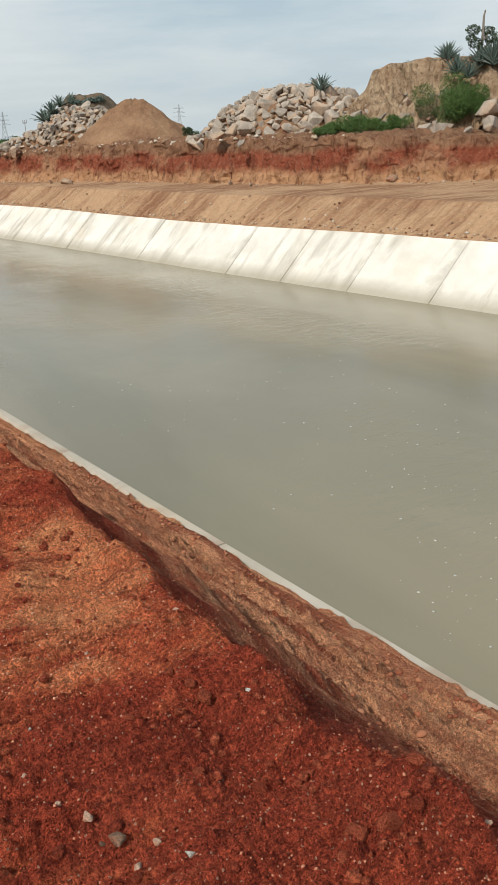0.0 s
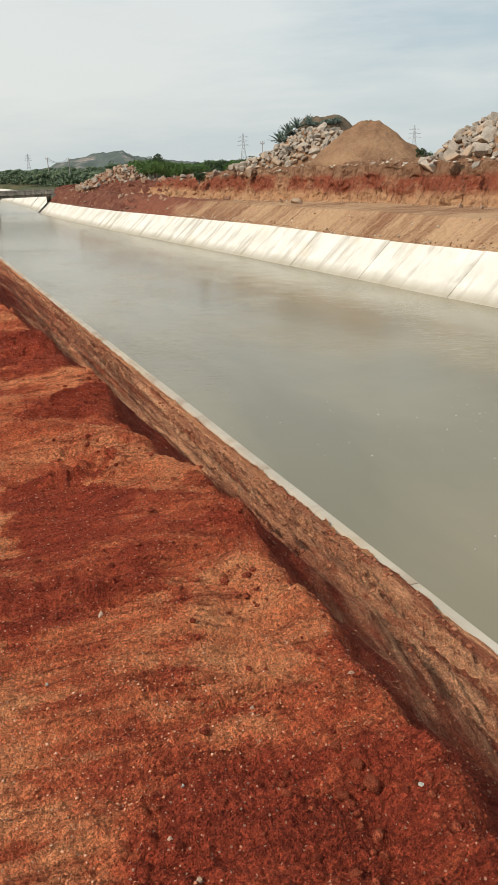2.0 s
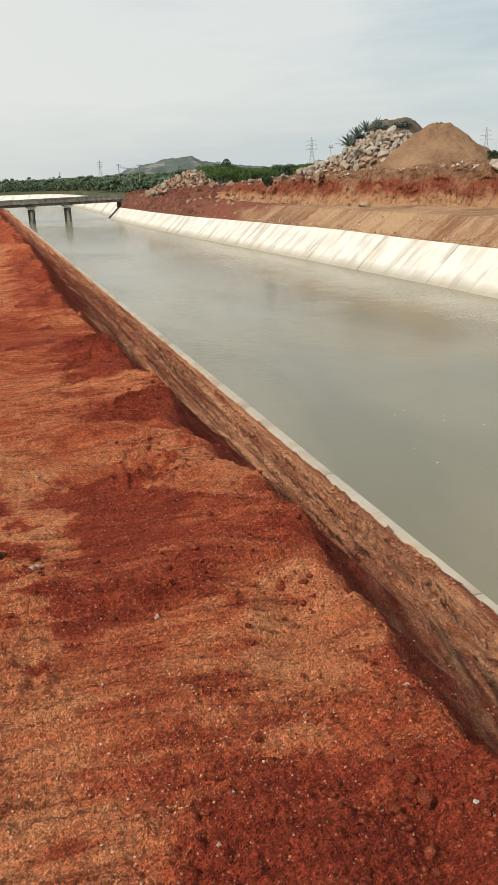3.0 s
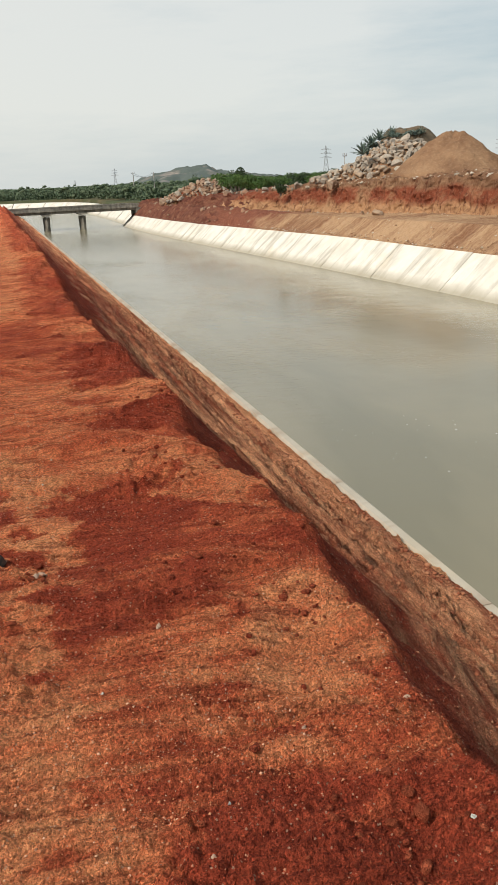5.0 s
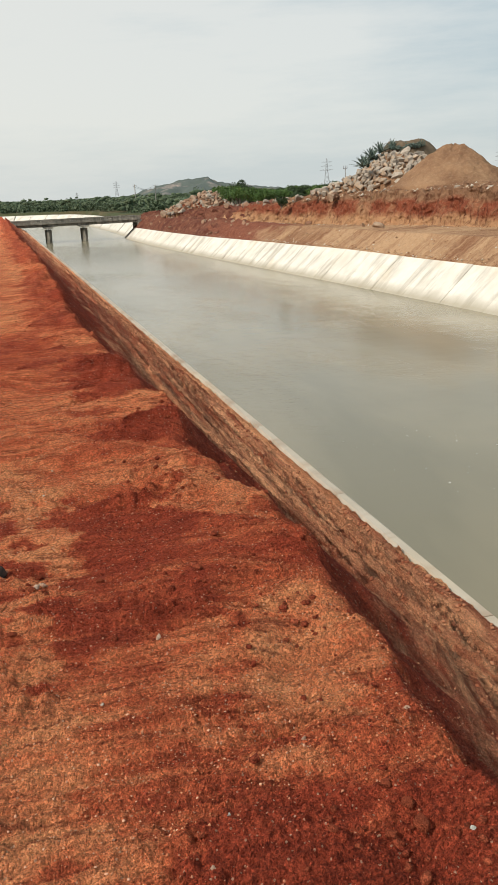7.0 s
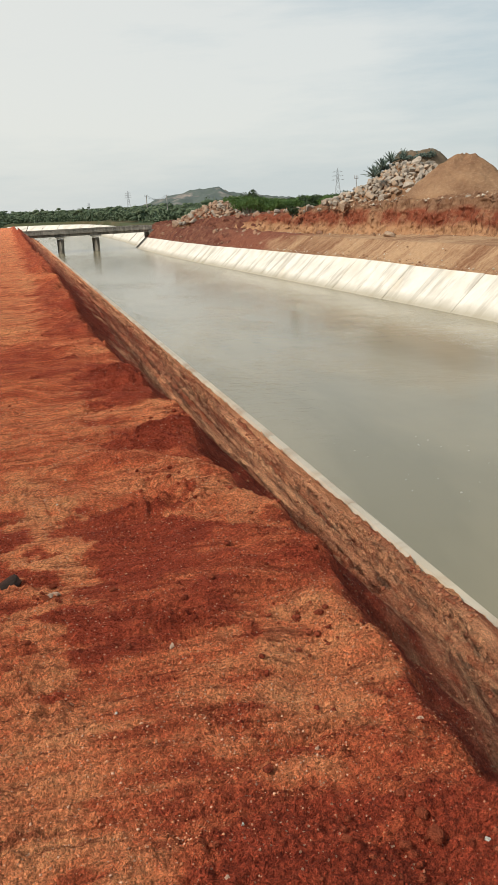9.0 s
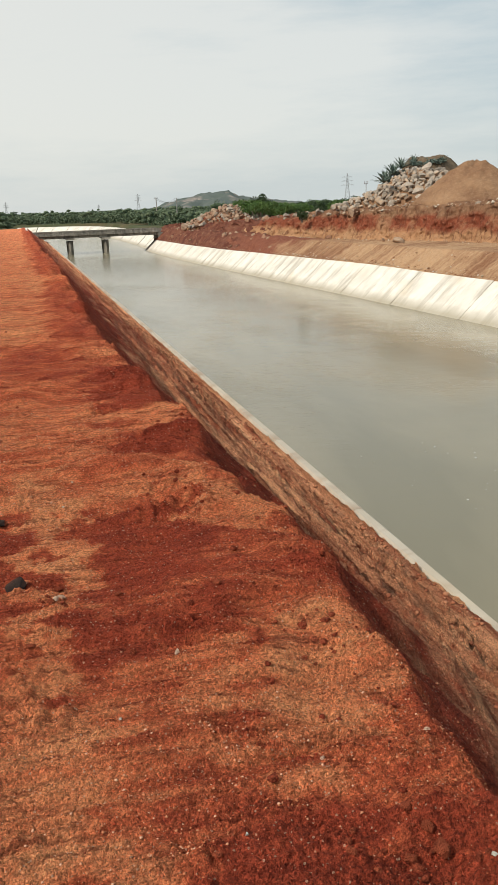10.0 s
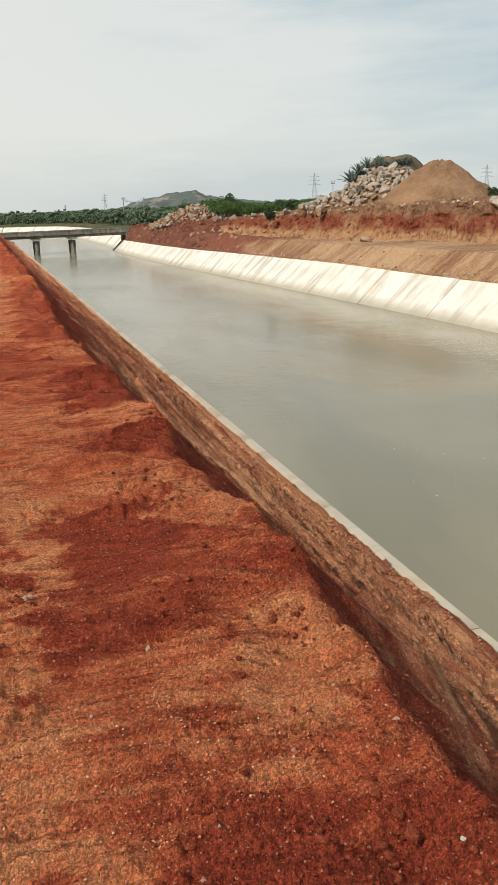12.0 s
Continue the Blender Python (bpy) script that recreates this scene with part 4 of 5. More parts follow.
def stuff_of(name, shapes, placements, material, label, category):
    """Many small loose pieces as one mesh. placements: (x, y, z, size, seed)."""
    vs, fs, base = [], [], 0
    for x, y, z, s, k in placements:
        v, f = shapes[k % len(shapes)]
        a = k * 2.399
        ca, sa = math.cos(a) * s, math.sin(a) * s
        w = np.stack([v[:, 0] * ca - v[:, 1] * sa + x, v[:, 0] * sa + v[:, 1] * ca + y, v[:, 2] * s + z], 1)
        vs.append(w)
        fs.append(f + base)
        base += len(v)
    vs = np.concatenate(vs)
    fs = np.concatenate(fs)
    me = bpy.data.meshes.new(name)
    me.vertices.add(len(vs))
    me.vertices.foreach_set("co", vs.reshape(-1).astype(np.float32))
    me.loops.add(fs.size)
    me.loops.foreach_set("vertex_index", fs.reshape(-1).astype(np.int32))
    me.polygons.add(len(fs))
    me.polygons.foreach_set("loop_start", np.arange(0, fs.size, fs.shape[1], dtype=np.int32))
    me.materials.append(material)
    me.update(calc_edges=True)
    return tagged(new(name, me), label, category, kind="stuff")


def lump_shapes(n, seed, flat=0.7):
    out = []
    rng = np.random.RandomState(seed)
    for i in range(n):
        v = np.array([(1, 0, 0), (-1, 0, 0), (0, 1, 0), (0, -1, 0), (0, 0, 1), (0, 0, -1)], float)
        v = v + rng.uniform(-0.35, 0.35, v.shape)
        v[:, 2] *= flat
        f = np.array([(0, 2, 4), (2, 1, 4), (1, 3, 4), (3, 0, 4), (2, 0, 5), (1, 2, 5), (3, 1, 5), (0, 3, 5)])
        out.append((v * 0.5, f))
    return out


def clod_shapes(n, seed):
    """Knobbly lumps: a split octahedron pushed in and out."""
    out = []
    rng = np.random.RandomState(seed)
    corner = np.array([(1, 0, 0), (-1, 0, 0), (0, 1, 0), (0, -1, 0), (0, 0, 1), (0, 0, -1)], float)
    faces = [(0, 2, 4), (2, 1, 4), (1, 3, 4), (3, 0, 4), (2, 0, 5), (1, 2, 5), (3, 1, 5), (0, 3, 5)]
    for _ in range(n):
        v, f, mid = list(corner), [], {}
        for tri in faces:
            m = []
            for a, b in ((0, 1), (1, 2), (2, 0)):
                key = tuple(sorted((tri[a], tri[b])))
                if key not in mid:
                    mid[key] = len(v)
                    v.append((corner[key[0]] + corner[key[1]]) * 0.707)
                m.append(mid[key])
            f += [(tri[0], m[0], m[2]), (m[0], tri[1], m[1]), (m[2], m[1], tri[2]), tuple(m)]
        v = np.array(v) * rng.uniform(0.72, 1.12, (len(v), 1)) * np.array([rng.uniform(0.9, 1.3), rng.uniform(0.7, 1.0), rng.uniform(0.55, 0.85)])
        out.append((v * 0.5, np.array(f)))
    return out


def mat_gravel(name, cols):
    k = Mat(name, 0.9, 0.2)
    n = k.nt.nodes.new("ShaderNodeValToRGB")
    el = n.color_ramp.elements
    n.color_ramp.interpolation = "CONSTANT"
    el[0].position, el[0].color = 0.0, (*cols[0], 1)
    el[1].position, el[1].color = 1.0 - 1.0 / len(cols), (*cols[-1], 1)
    for i, c in enumerate(cols[1:-1], 1):
        e = el.new(i / len(cols))
        e.color = (*c, 1)
    k.link(k.island(), n.inputs["Fac"])
    k.color(n.outputs[0])
    k.bump(k.noise(120, 4, 0.6), 0.4, 0.003)
    return k.m


LUMPS = lump_shapes(12, 7)
M_GRAVEL = mat_gravel("laterite_gravel", [(0.50, 0.165, 0.075), (0.56, 0.200, 0.095), (0.62, 0.270, 0.140), (0.42, 0.110, 0.048), (0.55, 0.190, 0.085), (0.70, 0.370, 0.230)])
M_REDGRAVEL = mat_gravel("red_gravel", [(0.17, 0.022, 0.010), (0.28, 0.042, 0.018), (0.34, 0.056, 0.023), (0.23, 0.031, 0.013), (0.31, 0.060, 0.030), (0.52, 0.210, 0.120)])
M_CLOD = mat_clod()
M_RUBBLE = mat_gravel("slope_rubble", [(0.23, 0.072, 0.036), (0.31, 0.110, 0.056), (0.38, 0.165, 0.088), (0.26, 0.082, 0.040), (0.36, 0.145, 0.074)])


def near_litter():
    rng = np.random.RandomState(9)
    # fine laterite gravel on the flat top, thinning with distance
    n = 44000
    y = 0.7 + 7.0 * rng.rand(n) ** 1.7
    x = rng.uniform(-1.0, 1.35, n)
    keep = fbm(x * 1.3, y * 1.9, 401, 3) + rng.uniform(-0.7, 0.7, n) > -0.35
    x, y = x[keep], y[keep]
    z, u = near_ground(x, y)
    s = (0.0035 + 0.0075 * rng.rand(len(x)) ** 3.5) * (1 + 0.08 * y)
    w = wear(x, y) + rng.uniform(-0.25, 0.25, len(x))
    for nm, pick, m, lab in (("gravel", w > 0.12, M_GRAVEL, "fine orange laterite gravel strewn over the worn bank"), ("red_gravel", w <= 0.12, M_REDGRAVEL, "fine dark red gravel on the damp soil")):
        stuff_of(nm, LUMPS, [(a, b, c + d * 0.1, d, i) for i, (a, b, c, d, e, ok) in enumerate(zip(x, y, z, s, u, pick)) if e < 0.1 and ok], m, lab, "gravel")
    # soil clods, thick along the broken edge
    n = 1100
    y = 0.6 + 13 * rng.rand(n) ** 1.9
    u0 = -np.abs(rng.normal(0, 0.50, n)) + 0.06
    x = np.interp(y, *np.array(EDGE).T) + u0
    for cx, cy, r, m in ((0.98, 1.62, 0.10, 90), (0.77, 3.20, 0.09, 50), (1.10, 1.25, 0.12, 110), (0.70, 4.4, 0.16, 40), (1.12, 2.9, 0.10, 40), (0.12, 3.45, 0.05, 14), (0.60, 1.32, 0.09, 30)):
        x = np.concatenate([x, rng.normal(cx, r, m)])
        y = np.concatenate([y, rng.normal(cy, r, m)])
    n = len(x)
    z, u = near_ground(x, y)
    s = 0.007 + 0.034 * rng.rand(n) ** 4.5
    stuff_of("soil_clods", clod_shapes(14, 3), [(a, b, c + d * 0.2, d, i) for i, (a, b, c, d) in enumerate(zip(x, y, z, s))], M_CLOD, "loose red soil clods along the bank's broken edge", "soil clods")
    # stony rubble on the lower slope, piled against the lining
    n = 4200
    y = 1.5 + 55 * rng.rand(n) ** 1.8
    x = 4.08 - np.abs(rng.normal(0, 0.28, n))
    far = rng.rand(n) < 0.25
    x = np.where(far, rng.uniform(2.2, 4.0, n), x)
    z, u = near_ground(x, y)
    s = (0.012 + 0.048 * rng.rand(n) ** 4) * (1 + y * 0.012)
    stuff_of("rubble", clod_shapes(10, 5), [(a, b, c + d * 0.2, d, i) for i, (a, b, c, d) in enumerate(zip(x, y, z, s))], M_RUBBLE, "small stony rubble piled along the lining's edge", "rubble")
    # slope gravel
    n = 9000
    y = 1.2 + 14 * rng.rand(n) ** 1.6
    x = rng.uniform(1.5, 4.0, n)
    z, u = near_ground(x, y)
    s = 0.006 + 0.014 * rng.rand(n) ** 3
    stuff_of("slope_gravel", LUMPS, [(a, b, c + d * 0.15, d, i) for i, (a, b, c, d) in enumerate(zip(x, y, z, s))], M_RUBBLE, "gravel strewn over the raked brown slope", "gravel")


near_litter()


def far_debris():
    rng = np.random.RandomState(19)
    M_PALE = mat_gravel("pale_debris", [(0.38, 0.25, 0.16), (0.46, 0.36, 0.26), (0.26, 0.14, 0.08), (0.55, 0.48, 0.39), (0.22, 0.10, 0.055), (0.32, 0.18, 0.10)])
    rows = []
    for i in range(2400):
        v = rng.uniform(12, 72) if i % 4 else rng.uniform(60, 118)
        a = [np.interp(v, V, FOOT[:, k]) for k in range(3)]
        c = [np.interp(v, V, BERM[:, k]) for k in range(3)]
        q = [np.interp(v, V, BASE[:, k]) for k in range(3)]
        r = rng.rand()
        if r < 0.55:
            w = abs(rng.normal()) * 0.10 + 0.01
            p = [a[k] + (c[k] - a[k]) * w for k in range(3)]
        elif r < 0.75:
            w = rng.rand()
            p = [a[k] + (c[k] - a[k]) * w for k in range(3)]
        else:
            w = 1 - abs(rng.normal()) * 0.12
            p = [c[k] + (q[k] - c[k]) * w for k in range(3)]
        rows.append((p[0], p[1], p[2] + 0.03, 0.035 + 0.15 * rng.rand() ** 4, i))
    for i in range(900):
        v = rng.uniform(26, 68)
        a = [np.interp(v, V, TOP[:, k]) for k in range(3)]
        c = [np.interp(v, V, LEDGE[:, k]) for k in range(3)]
        w = rng.rand() ** 1.5
        rows.append((a[0] + (c[0] - a[0]) * w, a[1] + (c[1] - a[1]) * w, a[2] + (c[2] - a[2]) * w + 0.04, 0.06 + 0.34 * rng.rand() ** 4, i))
    stuff_of("debris", LUMPS, rows, M_PALE, "pale stone debris along the top of the far lining", "debris")


far_debris()

M_QUARTZ = mat_stone("white_quartz", (0.80, 0.74, 0.62), (0.86, 0.81, 0.72), (0.76, 0.62, 0.48))
M_PINK = mat_stone("pink_pebble", (0.76, 0.47, 0.32), (0.84, 0.58, 0.42), (0.66, 0.33, 0.20))
M_CHAR = mat_stone("charred_lump", (0.040, 0.024, 0.018), (0.070, 0.042, 0.030), (0.11, 0.036, 0.020))
M_DUN = mat_stone("dun_stone", (0.26, 0.15, 0.09), (0.36, 0.22, 0.14), (0.30, 0.11, 0.06))


def pebbles():
    """Single stones lying on the bank: x, y, size, kind."""
    rng = random.Random(31)
    sets = {"w": ([boulder_mesh(501, M_QUARTZ), boulder_mesh(502, M_QUARTZ)], "white quartz pebble on red soil"),
            "p": ([boulder_mesh(511, M_PINK), boulder_mesh(512, M_PINK)], "pale pink pebble on red soil"),
            "r": ([boulder_mesh(521 + i, M_CLOD, 24) for i in range(4)], "dark red laterite stone on the bank"),
            "b": ([boulder_mesh(531, M_CHAR, 24, 0.55)], "charred black lump lying on the worn bank"),
            "g": ([boulder_mesh(541, M_DUN)], "dull brown weathered stone sunk in red soil")}
    rows = [(-0.029, 3.595, 0.088, "b"), (-0.106, 4.399, 0.05, "b"), (0.146, 3.548, 0.041, "r"), (0.131, 3.423, 0.035, "p"), (0.155, 3.442, 0.030, "p"), (0.112, 3.408, 0.035, "r"), (0.495, 4.140, 0.029, "p"),
            (0.366, 3.479, 0.023, "p"), (0.539, 2.833, 0.024, "p"), (0.025, 3.001, 0.031, "r"), (0.924, 1.698, 0.042, "r"), (1.114, 1.624, 0.019, "w"), (1.011, 1.700, 0.055, "r"),
            (0.774, 1.720, 0.025, "r"), (1.005, 1.765, 0.036, "r"), (0.973, 1.832, 0.030, "r"), (0.852, 2.144, 0.016, "p"), (1.197, 2.151, 0.026, "p"), (0.545, 1.868, 0.013, "w"), (0.292, 2.493, 0.012, "w"),
            (0.522, 1.467, 0.030, "p"), (0.625, 1.325, 0.026, "p"), (0.657, 1.231, 0.028, "w"), (0.560, 1.297, 0.026, "p"), (0.537, 1.266, 0.031, "r"), (0.548, 1.371, 0.052, "g"), (0.520, 1.391, 0.022, "g"),
            (0.488, 1.562, 0.025, "p"), (1.264, 1.115, 0.047, "r"), (0.772, 1.535, 0.032, "r"), (0.829, 1.461, 0.037, "r"), (0.979, 1.033, 0.060, "r"), (1.056, 1.002, 0.062, "r"), (1.139, 1.000, 0.044, "r"),
            (0.897, 0.989, 0.031, "r"), (1.243, 0.878, 0.030, "p"), (0.940, 1.343, 0.043, "r")]
    for x, y, s, k in rows:
        meshes, label = sets[k]
        z = float(near_ground(np.array([x]), np.array([y]))[0][0])
        tagged(put_stone(rng.choice(meshes), (x, y, z + s * 0.26), s * 1.1, rng, None, "pebble", 25), label, "pebble", "stones on the bank")
    for _ in range(16):
        x, y = rng.uniform(-0.8, 1.2), 1.0 + 6 * rng.random() ** 1.5
        k = rng.choice("pprrrw")
        s = {"w": 0.012, "p": 0.016, "r": 0.022}[k] * rng.uniform(0.7, 1.5)
        z = float(near_ground(np.array([x]), np.array([y]))[0][0])
        meshes, label = sets[k]
        tagged(put_stone(rng.choice(meshes), (x, y, z + s * 0.2), s, rng, None, "pebble", 25), label, "pebble", "stones on the bank")


pebbles()

# ---- the road bridge ----


def build_bridge():
    br = empty("road_bridge", (9.5, 129, WATER_Z), label="old stained concrete road bridge on two piers over the canal", category="bridge")
    inv = Matrix.Translation((-9.5, -129, -WATER_Z))

    def p(name, bm, parent=br, label=""):
        ob = part(name, bm, M_OLDCON, parent, label)
        if parent is br:
            ob.matrix_parent_inverse = inv
        return ob
    p("deck", box_bm(0.6, 20.6, 126.6, 131.5, -1.660, -1.400, 0.03), label="stained concrete deck slab")
    for y in (126.9, 128.9, 130.9):
        p("girder", box_bm(0.6, 20.6, y, y + 0.35, -2.000, -1.660, 0.02))
    for x in (7.35, 12.5):
        p("pier_cap", box_bm(x - 0.62, x + 0.62, 126.5, 131.5, -2.240, -2.000, 0.03))
        bm = bmesh.new()
        bmesh.ops.create_cone(bm, cap_ends=True, segments=16, radius1=0.42, radius2=0.5, depth=3.2)
        bmesh.ops.scale(bm, vec=(1, 4.2, 1), verts=bm.verts[:])
        bmesh.ops.translate(bm, vec=(x, 128.9, -4.06), verts=bm.verts[:])
        p("pier", bm)
    for x0, x1 in ((-0.680, 1.4), (20.2, 21.6)):
        p("abutment", box_bm(x0, x1, 126.5, 131.6, -5.1 if x0 < 9 else -2.9, -1.680, 0.04))
    for y in (126.62, 131.28):
        for i in range(15):
            x = 0.75 + i * 1.42
            p("parapet_post", box_bm(x - 0.09, x + 0.09, y - 0.02, y + 0.20, -1.400, -1.080, 0.015))
        for i in range(14):
            x = 0.75 + i * 1.42
            p("parapet_panel", box_bm(x + 0.13, x + 1.29, y + 0.04, y + 0.14, -1.380, -1.140, 0.01))
        p("parapet_rail", box_bm(0.6, 20.6, y + 0.01, y + 0.17, -1.137, -1.040, 0.012))


build_bridge()

# ---- plants ----
M_AGAVE = mat_leaf("agave_leaf", (0.075, 0.112, 0.095), (0.145, 0.190, 0.155))
M_BUSH = mat_leaf("bush_leaf", (0.030, 0.070, 0.014), (0.095, 0.165, 0.040))
M_DARKLEAF = mat_leaf("tree_leaf", (0.022, 0.040, 0.016), (0.055, 0.085, 0.035))
# distant leaves: green paled in the colour to stand in for haze
M_WOODS = mat_leaf("far_leaf_hazed", (0.048, 0.078, 0.040), (0.110, 0.145, 0.080))
M_BARK = mat_simple("grey_bark", (0.26, 0.22, 0.18), 0.9, 0.2)


def agave_leaf_mesh():
    vs, fs = [], []
    n = 7
    for i in range(n):
        t = i / (n - 1)
        w = 0.055 * (0.6 + 1.3 * t) * (1 - t) ** 0.6 + 0.002
        z = 0.10 * t * (1 - t) - 0.10 * t * t
        vs += [(-w, t, z + w * 0.45), (0, t, z - 0.01), (w, t, z + w * 0.45), (0, t, z - 0.035 * (1 - t) - 0.012)]
    for i in range(n - 1):
        a = 4 * i
        fs += [(a, a + 1, a + 5, a + 4), (a + 1, a + 2, a + 6, a + 5), (a + 2, a + 3, a + 7, a + 6), (a + 3, a, a + 4, a + 7)]
    fs.append((0, 3, 2, 1))
    return mesh_from("leaf", vs, fs, M_AGAVE, True)


AGAVE_LEAF = agave_leaf_mesh()


def agave(at, size, seed, leaves=34):
    root = empty("agave", at, label="grey-green agave with a rosette of pointed leaves", category="agave")
    rng = random.Random(seed)
    for i in range(leaves):
        up = 12 + 72 * (i / leaves) ** 0.9 + rng.uniform(-7, 7)
        ob = new("leaf", AGAVE_LEAF)
        ob.parent = root
        m = Matrix.Rotation(radians(i * 137.5 + rng.uniform(-15, 15)), 4, "Z") @ Matrix.Rotation(radians(up), 4, "X")
        ob.matrix_basis = Matrix.Translation((0, 0, 0.05 * size)) @ m @ Matrix.Diagonal((size * 1.25, size * rng.uniform(0.8, 1.1), size, 1))
    return root


def leaf_cloud(blobs, n, size, seed, wide=0.45):
    """Small two-sided leaves scattered in soft clumps: blobs are (x, y, z, rx, ry, rz)."""
    rng = np.random.RandomState(seed)
    B = np.array(blobs, float)
    wgt = (B[:, 3] * B[:, 4] * B[:, 5]) ** 0.66
    which = rng.choice(len(B), n, p=wgt / wgt.sum())
    d = rng.normal(size=(n, 3))
    d /= np.linalg.norm(d, axis=1)[:, None]
    rad = (0.55 + 0.50 * rng.rand(n) ** 0.7)[:, None]
    C = B[which, :3] + d * rad * B[which, 3:]
    a, b = rng.normal(size=(n, 3)), rng.normal(size=(n, 3))
    a /= np.linalg.norm(a, axis=1)[:, None]
    b -= (a * b).sum(1)[:, None] * a
    b /= np.linalg.norm(b, axis=1)[:, None]
    s = size * rng.uniform(0.6, 1.4, (n, 1))
    P = np.stack([C - a * s, C + b * s * wide, C + a * s, C - b * s * wide], 1)
    return P.reshape(-1, 3), np.arange(n * 4).reshape(-1, 4)


def leaves_mesh(name, blobs, n, size, seed, material):
    v, f = leaf_cloud(blobs, n, size, seed)
    me = bpy.data.meshes.new(name)
    me.vertices.add(len(v))
    me.vertices.foreach_set("co", v.reshape(-1).astype(np.float32))
    me.loops.add(f.size)
    me.loops.foreach_set("vertex_index", f.reshape(-1).astype(np.int32))
    me.polygons.add(len(f))
    me.polygons.foreach_set("loop_start", np.arange(0, f.size, 4, dtype=np.int32))
    me.materials.append(material)
    me.update(calc_edges=True)
    return me


def limb(bm, a, b, r0, r1, seg=7):
    a, b = Vector(a), Vector(b)
    d = b - a
    m = Matrix.Translation((a + b) / 2) @ d.to_track_quat("Z", "Y").to_matrix().to_4x4()
    bmesh.ops.create_cone(bm, cap_ends=True, segments=seg, radius1=r0, radius2=r1, depth=d.length, matrix=m)


def clumps(rng, rx, ry, rz, n, zc):
    out = []
    for _ in range(n):
        a, q = rng.uniform(0, 6.283), rng.random() ** 0.5
        s = rng.uniform(0.28, 0.5)
        out.append((rx * q * math.cos(a), ry * q * math.sin(a), zc + rz * rng.uniform(-0.5, 0.75) * (1 - 0.6 * q), rx * s, ry * s, rz * s * 0.9))
    return out


def bush(at, r, h, seed, n=2600, label="dense dark green bush", leaf=0.07, material=None, kind="bush"):
    rng = random.Random(seed)
    root = empty(kind, at, label=label, category=kind)
    bm = bmesh.new()
    for i in range(7):
        a = i * 0.9 + rng.random()
        limb(bm, (0, 0, -0.25), (math.cos(a) * r * 0.5, math.sin(a) * r * 0.5, h * 0.55), 0.035, 0.012, 5)
    part("stems", bm, M_BARK, root)
    ob = new("foliage", leaves_mesh("foliage", clumps(rng, r, r * 0.8, h * 0.75, 16, h * 0.45), n, leaf, seed, material or M_BUSH))
    ob.parent = root
    return root


def tree(at, h, r, seed, n=2400, leaf=0.16, label="small broad-crowned scrub tree", material=None, bare=0.35):
    rng = random.Random(seed)
    root = empty("tree", at, label=label, category="tree")
    bm = bmesh.new()
    limb(bm, (0, 0, -0.3), (0.05 * h, 0, h * bare), 0.035 * h, 0.024 * h)
    tips = []
    for i in range(6):
        a = i * 1.05 + rng.random()
        tip = (math.cos(a) * r * 0.55 + 0.05 * h, math.sin(a) * r * 0.55, h * rng.uniform(0.6, 0.85))
        limb(bm, (0.05 * h, 0, h * bare - 0.02), tip, 0.018 * h, 0.006 * h, 6)
        tips.append(tip)
    part("trunk", bm, M_BARK, root)
    bl = [(t[0], t[1], t[2], r * rng.uniform(0.3, 0.48), r * rng.uniform(0.3, 0.48), h * 0.13 * rng.uniform(0.8, 1.3)) for t in tips]
    bl += clumps(rng, r * 0.9, r * 0.9, h * 0.38, 8, h * 0.72)
    ob = new("crown", leaves_mesh("crown", bl, n, leaf, seed, material or M_DARKLEAF))
    ob.parent = root
    return root


def on(az, d, z):
    p = polar(az, d)
    return (p.x, p.y, z)


# agaves on the earth block, on the stone heap and on the old mound
agave(on(49.22, 56.4, 5.0), 1.15, 1, 40)
agave(on(52.00, 55.0, 4.55), 1.45, 2, 40)
agave(on(49.86, 54.8, 4.25), 1.1, 3, 36)
agave(on(50.50, 54.4, 3.95), 1.05, 4, 36)
agave(on(51.25, 55.6, 4.6), 1.2, 14, 36)
agave(on(46.87, 56.4, 4.85), 0.45, 5, 24)
agave(on(41.52, 57.0, 3.75), 1.05, 6, 34)
for i, (az, d, z, s) in enumerate([(23.97, 72.8, 3.0, 1.1), (24.50, 78.4, 3.75, 1.1), (25.04, 79.0, 4.25, 1.0), (25.79, 79.4, 4.55, 0.9), (24.18, 79.0, 2.85, 1.2), (27.61, 79.2, 4.60, 0.7)]):
    agave(on(az, d, z), s, 20 + i, 28)
bush(on(49.54, 52.6, 1.7), 2.0, 2.3, 41, 14000, "dense green bush growing against the earth block", 0.05)
bush(on(50.93, 53.0, 1.8), 1.3, 1.5, 42, 6000, "dense green bush growing against the earth block", 0.05)
bush(on(43.66, 51.6, 1.2), 1.45, 0.95, 43, 8000, "low green creeper bush on the terrace edge", 0.048)
bush(on(42.16, 51.8, 1.2), 1.0, 0.7, 44, 4500, "low green creeper bush on the terrace edge", 0.048)
bush(on(46.12, 51.4, 1.2), 0.9, 0.95, 45, 5000, "low green creeper bush on the terrace edge", 0.048)
for i, (az, d, z, r) in enumerate([(26.32, 79.0, 4.35, 0.9), (27.18, 79.3, 4.45, 0.9), (24.82, 79.5, 3.65, 1.0), (26.64, 80.0, 4.65, 1.0)]):
    bush(on(az, d, z), r * 0.8, 0.5, 50 + i, 800, "grey-green scrub on the old earth mound", 0.09, M_AGAVE)
bush(on(33.06, 68, 1.3), 0.7, 0.9, 56, 500, "small dark bush behind the stones", 0.1, M_DARKLEAF)
bush(on(18.62, 78, 0.2), 0.6, 0.9, 57, 600, "small dark bush on the red bank", 0.1, M_DARKLEAF)


